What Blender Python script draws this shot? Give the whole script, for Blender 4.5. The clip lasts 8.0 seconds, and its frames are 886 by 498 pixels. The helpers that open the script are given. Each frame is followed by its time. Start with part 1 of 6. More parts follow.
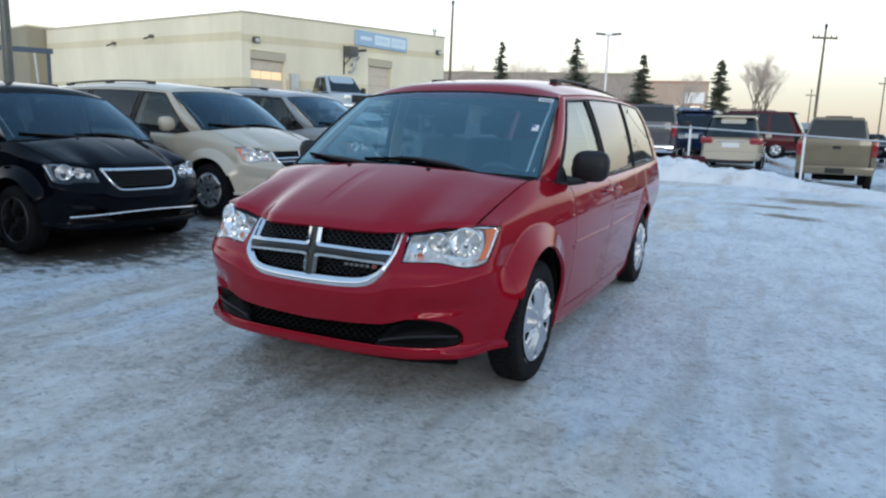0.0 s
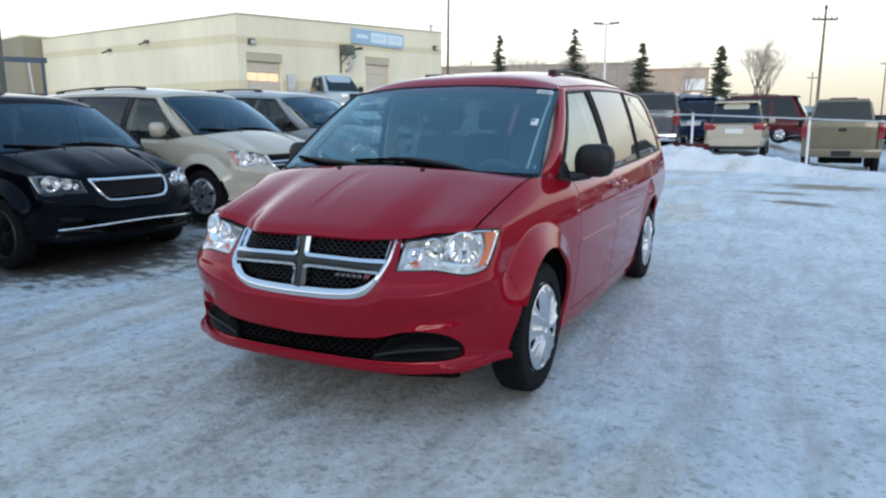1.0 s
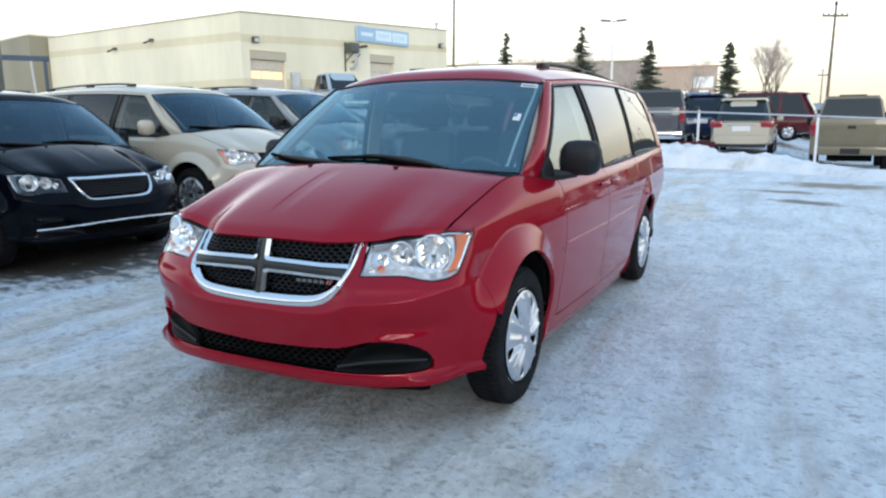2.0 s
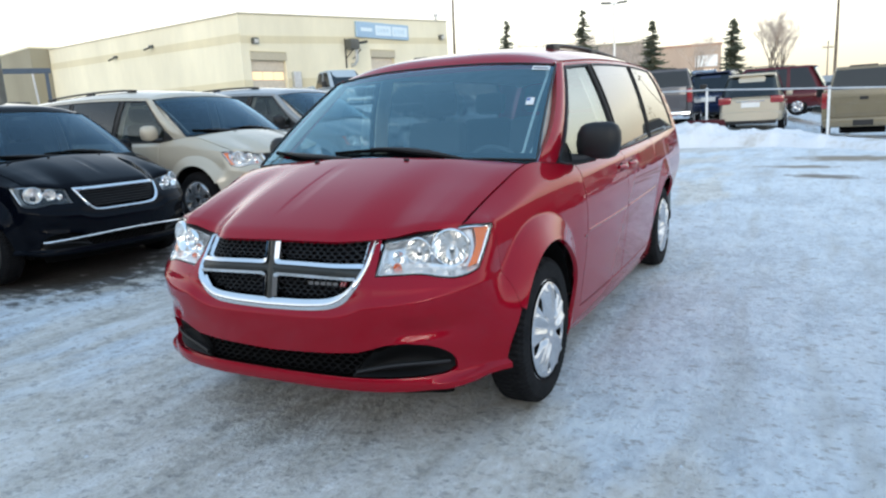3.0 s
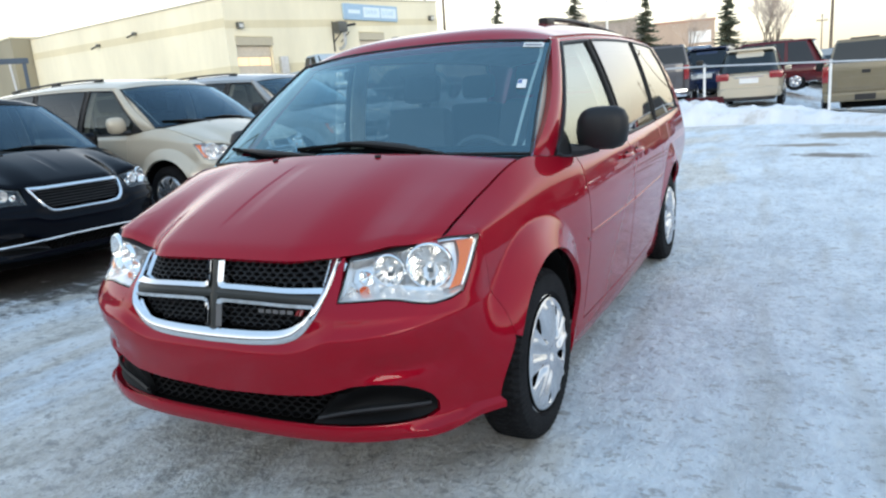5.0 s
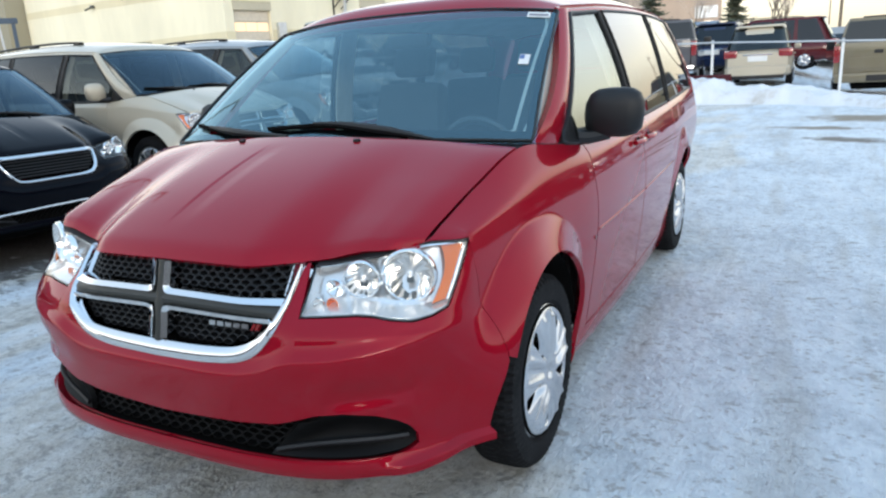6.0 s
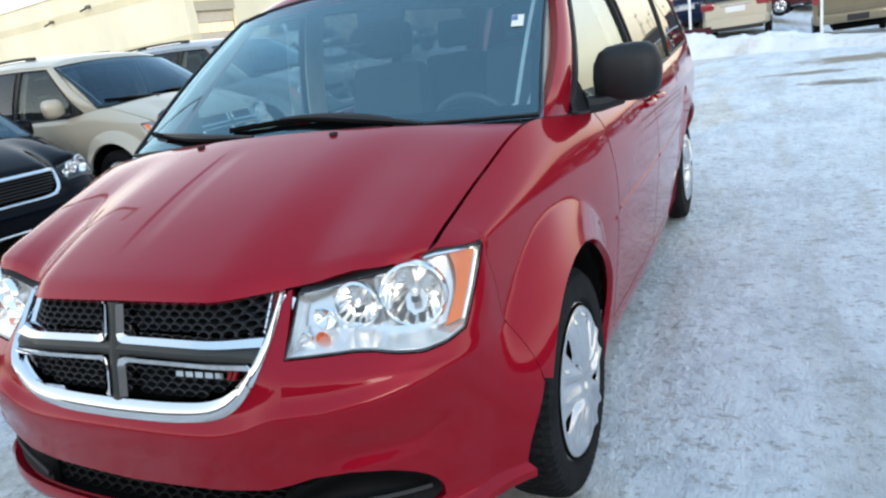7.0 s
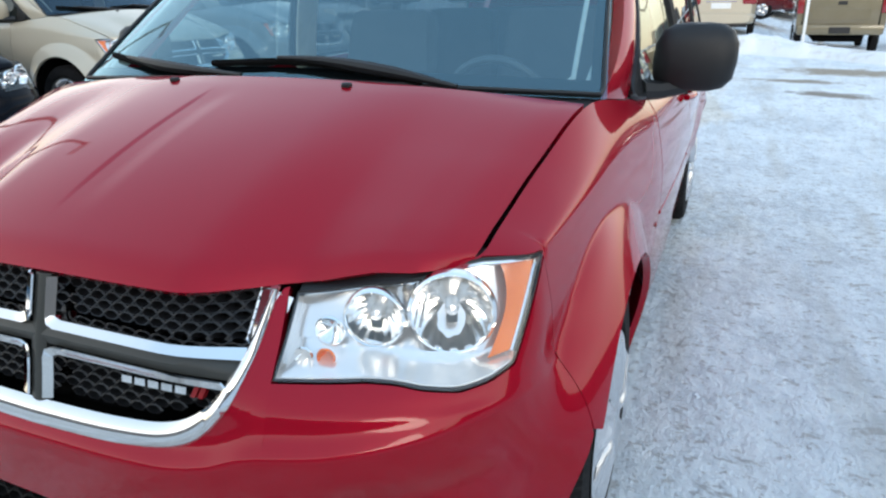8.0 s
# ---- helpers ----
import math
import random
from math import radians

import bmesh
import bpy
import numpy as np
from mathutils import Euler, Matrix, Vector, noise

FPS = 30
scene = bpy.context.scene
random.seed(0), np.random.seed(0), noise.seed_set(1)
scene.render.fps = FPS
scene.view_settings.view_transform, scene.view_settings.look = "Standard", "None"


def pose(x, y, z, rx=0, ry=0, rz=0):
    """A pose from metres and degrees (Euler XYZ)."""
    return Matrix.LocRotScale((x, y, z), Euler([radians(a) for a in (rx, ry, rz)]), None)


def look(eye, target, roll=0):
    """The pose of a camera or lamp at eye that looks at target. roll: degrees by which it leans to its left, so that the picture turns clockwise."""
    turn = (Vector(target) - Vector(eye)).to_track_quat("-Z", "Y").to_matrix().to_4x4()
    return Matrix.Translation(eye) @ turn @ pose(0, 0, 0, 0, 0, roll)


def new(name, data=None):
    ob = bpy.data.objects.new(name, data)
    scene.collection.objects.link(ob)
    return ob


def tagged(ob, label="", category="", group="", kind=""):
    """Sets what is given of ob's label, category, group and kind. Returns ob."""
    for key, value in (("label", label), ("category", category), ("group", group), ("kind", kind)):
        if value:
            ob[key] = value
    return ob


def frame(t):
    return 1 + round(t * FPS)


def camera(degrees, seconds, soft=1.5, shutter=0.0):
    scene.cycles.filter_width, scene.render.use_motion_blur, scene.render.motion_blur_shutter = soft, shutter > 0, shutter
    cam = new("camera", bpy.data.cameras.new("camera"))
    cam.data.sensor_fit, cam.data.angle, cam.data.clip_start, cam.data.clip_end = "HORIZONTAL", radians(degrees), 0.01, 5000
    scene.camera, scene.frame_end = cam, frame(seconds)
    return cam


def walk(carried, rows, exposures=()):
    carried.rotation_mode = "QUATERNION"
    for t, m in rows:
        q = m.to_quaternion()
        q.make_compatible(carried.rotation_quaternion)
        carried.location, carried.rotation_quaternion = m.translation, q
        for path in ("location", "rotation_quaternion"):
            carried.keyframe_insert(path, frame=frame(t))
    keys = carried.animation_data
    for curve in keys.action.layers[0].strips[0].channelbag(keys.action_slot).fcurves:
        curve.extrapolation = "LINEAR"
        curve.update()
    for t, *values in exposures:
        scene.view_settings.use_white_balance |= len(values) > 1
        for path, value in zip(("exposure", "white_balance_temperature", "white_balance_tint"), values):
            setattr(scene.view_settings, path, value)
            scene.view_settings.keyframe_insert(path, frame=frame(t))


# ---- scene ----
cam = camera(65.4, 8.0, 2.3)
PATH = [
    (0, (2.136, -3.604, 1.382), (1.268, -1.834, 1.044), 1.7),
    (0.5, (2.076, -3.515, 1.391), (1.202, -1.75, 1.041), 0.1),
    (1, (2.066, -3.382, 1.392), (1.188, -1.62, 1.042), -0.3),
    (1.5, (2.148, -3.22, 1.387), (1.258, -1.464, 1.036), 0.6),
    (3, (2.019, -2.985, 1.356), (1.097, -1.251, 0.982), -3.3),
    (3.5, (2.004, -2.902, 1.374), (1.091, -1.167, 0.978), -1.7),
    (4, (2.023, -2.746, 1.394), (1.091, -1.02, 1.005), -2.9),
    (5.5, (1.749, -2.344, 1.367), (0.846, -0.618, 0.915), -5.0),
    (6, (1.716, -2.15, 1.392), (0.815, -0.436, 0.89), -3.3),
    (6.5, (1.635, -2.035, 1.365), (0.735, -0.331, 0.83), -6.4),
    (7, (1.515, -1.837, 1.362), (0.638, -0.127, 0.81), -8.9),
    (7.5, (1.398, -1.58, 1.356), (0.546, 0.11, 0.71), -6.8),
    (8, (1.178, -1.566, 1.347), (0.443, 0.17, 0.679), -0.9),
]
EXPOSURE = [(0, -0.22, 5970, 10), (0.5, -0.20, 5970, 10), (1.5, 0.06, 6020, 10), (3.0, 0.22, 6270, 10), (3.5, 0.22, 6320, 10), (4.2, 0.08, 6320, 10), (5.5, 0.44, 6370, 10), (6.0, 0.34, 6370, 10), (6.5, 0.46, 6370, 10), (7, 0.42, 6420, 10), (7.5, 0.34, 6470, 10), (8, 0.48, 6520, 10)]
walk(cam, [(t, look(eye, target, roll)) for t, eye, target, roll in PATH], EXPOSURE)

# ---- world and light ----
world = bpy.data.worlds.new("winter_dusk")
scene.world = world
world.use_nodes = True
wn = world.node_tree
sky = wn.nodes.new("ShaderNodeTexSky")
sky.sky_type = 'NISHITA'
sky.sun_disc = False
sky.sun_elevation = radians(10.0)
sky.sun_rotation = radians(155.0)
sky.air_density = 1.0
sky.dust_density = 1.0
sky.ozone_density = 3.0
glow_sky = wn.nodes["Background"]
glow_sky.inputs[1].default_value = 0.07
wn.links.new(sky.outputs[0], glow_sky.inputs[0])
haze = wn.nodes.new("ShaderNodeBackground")
haze.inputs[1].default_value = 1.0
way = wn.nodes.new("ShaderNodeTexCoord")
split = wn.nodes.new("ShaderNodeSeparateXYZ")
veil = wn.nodes.new("ShaderNodeValToRGB")
stops = veil.color_ramp.elements
stops[0].position, stops[0].color = 0.0, (0.70, 0.55, 0.42, 1)
stops[1].position, stops[1].color = 1.0, (0.42, 0.62, 0.84, 1)
for place, tone in ((0.06, (0.93, 0.77, 0.56, 1)), (0.11, (1.36, 1.19, 0.88, 1)), (0.22, (1.45, 1.42, 1.32, 1)), (0.42, (0.72, 0.80, 0.86, 1)), (0.65, (0.43, 0.59, 0.75, 1))):
    stops.new(place).color = tone
wn.links.new(way.outputs["Generated"], split.inputs[0])
wn.links.new(split.outputs["Z"], veil.inputs["Fac"])
wn.links.new(veil.outputs["Color"], haze.inputs[0])
both_skies = wn.nodes.new("ShaderNodeAddShader")
wn.links.new(glow_sky.outputs[0], both_skies.inputs[0])
wn.links.new(haze.outputs[0], both_skies.inputs[1])
wn.links.new(both_skies.outputs[0], wn.nodes["World Output"].inputs[0])

sun = new("sun", bpy.data.lights.new("sun", 'SUN'))
sun.data.energy = 1.1
sun.data.angle = radians(28)
sun.data.color = (1.0, 0.90, 0.76)
sun.matrix_world = look((0, 0, 0), (-math.sin(radians(155)), -math.cos(radians(155)), -math.tan(radians(10))))


# ---- materials ----
def nodes_of(name):
    m = bpy.data.materials.new(name)
    m.use_nodes = True
    nt = m.node_tree
    return m, nt, nt.nodes["Principled BSDF"]


def rgb(c):
    return (c[0], c[1], c[2], 1.0)


def noise_node(nt, scale, detail=4.0, rough=0.6, stretch=None):
    tc = nt.nodes.new("ShaderNodeTexCoord")
    src = tc.outputs["Object"]
    if stretch:
        mp = nt.nodes.new("ShaderNodeMapping")
        mp.inputs["Scale"].default_value = stretch
        nt.links.new(src, mp.inputs["Vector"])
        src = mp.outputs["Vector"]
    n = nt.nodes.new("ShaderNodeTexNoise")
    n.inputs["Scale"].default_value = scale
    n.inputs["Detail"].default_value = detail
    n.inputs["Roughness"].default_value = rough
    nt.links.new(src, n.inputs["Vector"])
    return n.outputs["Fac"]


def ramp(nt, fac, stops):
    r = nt.nodes.new("ShaderNodeValToRGB")
    els = r.color_ramp.elements
    els[0].position, els[0].color = stops[0][0], rgb(stops[0][1])
    els[1].position, els[1].color = stops[-1][0], rgb(stops[-1][1])
    for p, c in stops[1:-1]:
        e = els.new(p)
        e.color = rgb(c)
    nt.links.new(fac, r.inputs["Fac"])
    return r.outputs["Color"]


def mix_colour(nt, fac, a, b):
    m = nt.nodes.new("ShaderNodeMix")
    m.data_type = 'RGBA'
    for socket, value in ((0, fac), (6, a), (7, b)):
        if hasattr(value, "is_linked"):
            nt.links.new(value, m.inputs[socket])
        else:
            m.inputs[socket].default_value = value if socket == 0 else rgb(value)
    return m.outputs[2]


def bump(nt, bsdf, fac, strength=0.2, distance=0.01):
    b = nt.nodes.new("ShaderNodeBump")
    b.inputs["Strength"].default_value = strength
    b.inputs["Distance"].default_value = distance
    nt.links.new(fac, b.inputs["Height"])
    nt.links.new(b.outputs["Normal"], bsdf.inputs["Normal"])


def plain(name, c, rough=0.5, metal=0.0, vary=0.15, scale=6.0, relief=0.0, coat=0.0, spec=0.5):
    m, nt, b = nodes_of(name)
    fac = noise_node(nt, scale, 5.0)
    lo = [v * (1 - vary) for v in c]
    hi = [min(1.0, v * (1 + vary)) for v in c]
    nt.links.new(ramp(nt, fac, [(0.3, lo), (0.7, hi)]), b.inputs["Base Color"])
    b.inputs["Roughness"].default_value = rough
    b.inputs["Metallic"].default_value = metal
    b.inputs["Specular IOR Level"].default_value = spec
    b.inputs["Coat Weight"].default_value = coat
    b.inputs["Coat Roughness"].default_value = 0.04
    if relief:
        bump(nt, b, noise_node(nt, scale * 12, 3.0), relief, 0.01)
    return m


def car_paint(name, c, dust=0.02, dust_colour=(0.42, 0.38, 0.36), flake=0.1, rough=0.45, coat_ior=1.5):
    """Clear-coated metallic paint under a thin, uneven film of dried road salt."""
    m, nt, b = nodes_of(name)
    film = noise_node(nt, 2.2, 6.0, 0.65)
    fine = noise_node(nt, 38.0, 4.0, 0.7)
    spots = ramp(nt, film, [(0.35, (0.15, 0.15, 0.15)), (0.75, (1, 1, 1))])
    mul = nt.nodes.new("ShaderNodeMath")
    mul.operation = 'MULTIPLY'
    nt.links.new(spots, mul.inputs[0])
    mul.inputs[1].default_value = dust
    nt.links.new(mix_colour(nt, mul.outputs[0], c, dust_colour), b.inputs["Base Color"])
    b.inputs["Metallic"].default_value = flake
    b.inputs["Roughness"].default_value = rough
    b.inputs["Specular IOR Level"].default_value = 0.0
    b.inputs["Coat Weight"].default_value = 1.0
    b.inputs["Coat IOR"].default_value = coat_ior
    rr = nt.nodes.new("ShaderNodeMapRange")
    rr.inputs["To Min"].default_value = 0.015
    rr.inputs["To Max"].default_value = 0.06
    nt.links.new(fine, rr.inputs["Value"])
    nt.links.new(rr.outputs[0], b.inputs["Coat Roughness"])
    return m


def pane(name, tint, gloss_tint=(1, 1, 1), ior=1.45):
    """Thin glass: what lies behind it, tinted, under a mirror image that grows towards grazing sight."""
    m = bpy.data.materials.new(name)
    m.use_nodes = True
    nt = m.node_tree
    nt.nodes.clear()
    out = nt.nodes.new("ShaderNodeOutputMaterial")
    mix = nt.nodes.new("ShaderNodeMixShader")
    clear = nt.nodes.new("ShaderNodeBsdfTransparent")
    clear.inputs[0].default_value = rgb(tint)
    gl = nt.nodes.new("ShaderNodeBsdfGlossy")
    gl.inputs["Color"].default_value = rgb(gloss_tint)
    gl.inputs["Roughness"].default_value = 0.015
    facing = nt.nodes.new("ShaderNodeLayerWeight")
    facing.inputs["Blend"].default_value = 0.5
    grazing = nt.nodes.new("ShaderNodeMath")
    grazing.operation = 'POWER'
    grazing.inputs[1].default_value = 4.6
    nt.links.new(facing.outputs["Facing"], grazing.inputs[0])
    share = nt.nodes.new("ShaderNodeMapRange")
    share.inputs["To Min"].default_value = 2 * ((ior - 1) / (ior + 1)) ** 2
    share.inputs["To Max"].default_value = 1.0
    nt.links.new(grazing.outputs[0], share.inputs["Value"])
    nt.links.new(share.outputs[0], mix.inputs[0])
    nt.links.new(clear.outputs[0], mix.inputs[1])
    nt.links.new(gl.outputs[0], mix.inputs[2])
    nt.links.new(mix.outputs[0], out.inputs[0])
    return m


def packed_snow():
    """Trodden snow: clean bluish white, sandy grey where it is driven on, with crumbs of grit and scraped ice."""
    m, nt, b = nodes_of("packed_snow")
    broad = noise_node(nt, 0.42, 5.0, 0.55)
    tracks = noise_node(nt, 0.9, 6.0, 0.62, (1.9, 0.5, 1.0))
    mottle = noise_node(nt, 2.6, 9.0, 0.74, (1.0, 0.7, 1.0))
    grain = noise_node(nt, 30.0, 6.0, 0.75)
    grit = noise_node(nt, 17.0, 9.0, 0.8, (0.75, 1.0, 1.0))
    knobs = noise_node(nt, 22.0, 6.0, 0.7, (1.0, 0.7, 1.0))
    blend = nt.nodes.new("ShaderNodeMath")
    blend.operation = 'MULTIPLY_ADD'
    blend.inputs[1].default_value = 0.46
    nt.links.new(knobs, blend.inputs[0])
    scaled = nt.nodes.new("ShaderNodeMath")
    scaled.operation = 'MULTIPLY_ADD'
    scaled.inputs[1].default_value = 0.78
    scaled.inputs[2].default_value = -0.115
    nt.links.new(mottle, scaled.inputs[0])
    nt.links.new(scaled.outputs[0], blend.inputs[2])
    mottle = blend.outputs[0]
    white = ramp(nt, mottle, [(0.37, (0.50, 0.56, 0.61)), (0.46, (0.66, 0.72, 0.77)), (0.55, (0.79, 0.86, 0.91)), (0.64, (0.88, 0.94, 0.97))])
    sand = ramp(nt, mottle, [(0.36, (0.36, 0.33, 0.275)), (0.46, (0.60, 0.565, 0.495)), (0.55, (0.76, 0.735, 0.675)), (0.66, (0.90, 0.89, 0.86))])
    add = nt.nodes.new("ShaderNodeMath")
    add.operation = 'ADD'
    nt.links.new(broad, add.inputs[0])
    half = nt.nodes.new("ShaderNodeMath")
    half.operation = 'MULTIPLY_ADD'
    half.inputs[1].default_value = 0.6
    half.inputs[2].default_value = -0.3
    nt.links.new(tracks, half.inputs[0])
    nt.links.new(half.outputs[0], add.inputs[1])
    tc = nt.nodes.new("ShaderNodeTexCoord")
    sides = nt.nodes.new("ShaderNodeSeparateXYZ")
    nt.links.new(tc.outputs["Object"], sides.inputs[0])
    lane = nt.nodes.new("ShaderNodeMapRange")
    lane.inputs["From Min"].default_value = 0.8
    lane.inputs["From Max"].default_value = 2.1
    lane.inputs["To Min"].default_value = 0.0
    lane.inputs["To Max"].default_value = -0.26
    nt.links.new(sides.outputs["X"], lane.inputs["Value"])
    driven = nt.nodes.new("ShaderNodeMath")
    driven.operation = 'ADD'
    nt.links.new(add.outputs[0], driven.inputs[0])
    nt.links.new(lane.outputs[0], driven.inputs[1])
    # cars turn in front of the red van: more sand is trodden in there
    turning = nt.nodes.new("ShaderNodeMapRange")
    turning.interpolation_type = 'SMOOTHSTEP'
    turning.inputs["From Min"].default_value = 0.6
    turning.inputs["From Max"].default_value = -1.2
    turning.inputs["To Min"].default_value = 0.0
    turning.inputs["To Max"].default_value = 0.16
    nt.links.new(sides.outputs["Y"], turning.inputs["Value"])
    worn = nt.nodes.new("ShaderNodeMath")
    worn.operation = 'ADD'
    nt.links.new(driven.outputs[0], worn.inputs[0])
    nt.links.new(turning.outputs[0], worn.inputs[1])
    where = ramp(nt, worn.outputs[0], [(0.47, (0, 0, 0)), (0.58, (0.95, 0.95, 0.95))])
    base = mix_colour(nt, where, white, sand)
    # narrow streaks dragged by turning tyres, in two directions
    for turn, wide, tone in ((52, 3.2, (0.40, 0.37, 0.31)), (-28, 4.0, (0.86, 0.89, 0.91))):
        spin = nt.nodes.new("ShaderNodeMapping")
        spin.inputs["Rotation"].default_value = (0, 0, radians(turn))
        spin.inputs["Scale"].default_value = (wide, 0.55, 1.0)
        nt.links.new(tc.outputs["Object"], spin.inputs["Vector"])
        drag = nt.nodes.new("ShaderNodeTexNoise")
        drag.inputs["Scale"].default_value = 1.0
        drag.inputs["Detail"].default_value = 2.0
        drag.inputs["Roughness"].default_value = 0.58
        nt.links.new(spin.outputs["Vector"], drag.inputs["Vector"])
        base = mix_colour(nt, ramp(nt, drag.outputs["Fac"], [(0.53, (0, 0, 0)), (0.68, (0.42, 0.42, 0.42))]), base, tone)
    fine = ramp(nt, grain, [(0.38, (0.0, 0.0, 0.0)), (0.70, (0.30, 0.30, 0.30))])
    base = mix_colour(nt, fine, base, (0.90, 0.92, 0.95))
    dark = ramp(nt, grit, [(0.60, (0, 0, 0)), (0.66, (0.6, 0.6, 0.6))])
    base = mix_colour(nt, dark, base, (0.17, 0.15, 0.13))
    # short grey scuffs where shoes and tyres slipped
    for size, pull, turn in ((14.0, 0.7, 25), (27.0, 0.8, -35)):
        spin = nt.nodes.new("ShaderNodeMapping")
        spin.inputs["Rotation"].default_value = (0, 0, radians(turn))
        spin.inputs["Scale"].default_value = (pull, 1.0, 1.0)
        nt.links.new(tc.outputs["Object"], spin.inputs["Vector"])
        scuff = nt.nodes.new("ShaderNodeTexNoise")
        scuff.inputs["Scale"].default_value = size
        scuff.inputs["Detail"].default_value = 5.0
        scuff.inputs["Roughness"].default_value = 0.65
        nt.links.new(spin.outputs["Vector"], scuff.inputs["Vector"])
        base = mix_colour(nt, ramp(nt, scuff.outputs["Fac"], [(0.585, (0, 0, 0)), (0.645, (0.62, 0.62, 0.62))]), base, (0.34, 0.33, 0.315))
    spot_shape = noise_node(nt, 5.0, 8.0, 0.75, (0.7, 1.4, 1.0))
    # bare brown dirt showing through; last two: muddy ice with the parked vans' contact shade painted in: (x, y, half
    # length, half width, turn)
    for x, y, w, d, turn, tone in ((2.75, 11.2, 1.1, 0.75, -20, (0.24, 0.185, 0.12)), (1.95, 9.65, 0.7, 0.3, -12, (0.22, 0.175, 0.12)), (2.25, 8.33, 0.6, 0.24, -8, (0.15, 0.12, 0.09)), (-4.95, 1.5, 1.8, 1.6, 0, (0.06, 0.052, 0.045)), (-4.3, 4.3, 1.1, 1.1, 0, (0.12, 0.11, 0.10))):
        tc = nt.nodes.new("ShaderNodeTexCoord")
        mp = nt.nodes.new("ShaderNodeMapping")
        mp.vector_type = 'TEXTURE'
        mp.inputs["Location"].default_value = (x, y, 0)
        mp.inputs["Rotation"].default_value = (0, 0, radians(turn))
        mp.inputs["Scale"].default_value = (w, d, 50)
        nt.links.new(tc.outputs["Object"], mp.inputs["Vector"])
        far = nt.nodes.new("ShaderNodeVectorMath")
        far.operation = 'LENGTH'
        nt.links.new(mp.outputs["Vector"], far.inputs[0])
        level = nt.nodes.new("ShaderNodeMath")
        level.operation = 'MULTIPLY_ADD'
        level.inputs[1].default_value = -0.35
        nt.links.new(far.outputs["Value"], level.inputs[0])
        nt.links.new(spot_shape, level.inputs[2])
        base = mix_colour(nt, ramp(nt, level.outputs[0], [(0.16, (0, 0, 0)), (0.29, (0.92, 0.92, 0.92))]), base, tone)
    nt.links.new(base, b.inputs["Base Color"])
    b.inputs["Roughness"].default_value = 0.55
    b.inputs["Specular IOR Level"].default_value = 0.4
    clods = noise_node(nt, 13.0, 5.0, 0.7, (1.0, 0.75, 1.0))
    pile = nt.nodes.new("ShaderNodeMath")
    pile.operation = 'MULTIPLY_ADD'
    pile.inputs[1].default_value = 0.55
    nt.links.new(clods, pile.inputs[0])
    nt.links.new(mottle, pile.inputs[2])
    bump(nt, b, pile.outputs[0], 1.0, 0.055)
    return m


def piled_snow():
    m, nt, b = nodes_of("piled_snow")
    broad = noise_node(nt, 1.3, 6.0, 0.65)
    nt.links.new(ramp(nt, broad, [(0.30, (0.52, 0.47, 0.40)), (0.47, (0.80, 0.81, 0.83)), (0.8, (0.88, 0.89, 0.90))]), b.inputs["Base Color"])
    b.inputs["Roughness"].default_value = 0.7
    bump(nt, b, noise_node(nt, 9.0, 6.0, 0.7), 0.7, 0.04)
    return m


def stucco(name, c):
    m, nt, b = nodes_of(name)
    broad = noise_node(nt, 0.35, 6.0, 0.65, (1, 1, 0.35))
    fine = noise_node(nt, 22.0, 4.0, 0.7)
    a = ramp(nt, broad, [(0.3, [v * 0.86 for v in c]), (0.7, [min(1, v * 1.06) for v in c])])
    f = ramp(nt, fine, [(0.35, (0, 0, 0)), (0.7, (0.14, 0.14, 0.14))])
    nt.links.new(mix_colour(nt, f, a, [v * 0.7 for v in c]), b.inputs["Base Color"])
    b.inputs["Roughness"].default_value = 0.9
    bump(nt, b, fine, 0.3, 0.01)
    return m


def glow(name, c, power):
    m, nt, b = nodes_of(name)
    b.inputs["Base Color"].default_value = rgb(c)
    b.inputs["Emission Color"].default_value = rgb(c)
    b.inputs["Emission Strength"].default_value = power
    return m


def dusty_rubber():
    """Black rubber with a grey bloom of dried salt and snow dust."""
    m, nt, b = nodes_of("tyre_rubber")
    broad, fine = noise_node(nt, 9.0, 5.0), noise_node(nt, 85.0, 4.0, 0.7)
    base = ramp(nt, broad, [(0.3, (0.007, 0.007, 0.008)), (0.7, (0.016, 0.016, 0.017))])
    dust = ramp(nt, fine, [(0.52, (0, 0, 0)), (0.72, (0.25, 0.25, 0.25))])
    nt.links.new(mix_colour(nt, dust, base, (0.09, 0.09, 0.09)), b.inputs["Base Color"])
    b.inputs["Roughness"].default_value = 0.85
    b.inputs["Specular IOR Level"].default_value = 0.15
    bump(nt, b, fine, 0.25, 0.01)
    return m


SNOW, PILE = packed_snow(), piled_snow()
RED = car_paint("red_paint", (0.33, 0.001, 0.014), 0.003, (0.4, 0.3, 0.3), 0.28, 0.42, 1.39)
BLACK_PAINT = car_paint("black_paint", (0.002, 0.003, 0.006), 0.001, (0.2, 0.18, 0.17), 0.0, 0.5, 1.2)
GOLD = car_paint("champagne_paint", (0.58, 0.52, 0.41), 0.1, (0.45, 0.41, 0.36), 0.25)
SILVER = car_paint("silver_paint", (0.33, 0.35, 0.36), 0.1, (0.4, 0.38, 0.36), 0.3)
PALE_BLUE = car_paint("pale_blue_paint", (0.42, 0.50, 0.56), 0.1, (0.45, 0.42, 0.4), 0.1)
TAN = car_paint("tan_paint", (0.19, 0.163, 0.105), 0.25, (0.3, 0.27, 0.23), 0.2)
MAROON = car_paint("maroon_paint", (0.085, 0.006, 0.010), 0.06, (0.3, 0.26, 0.24), 0.1)
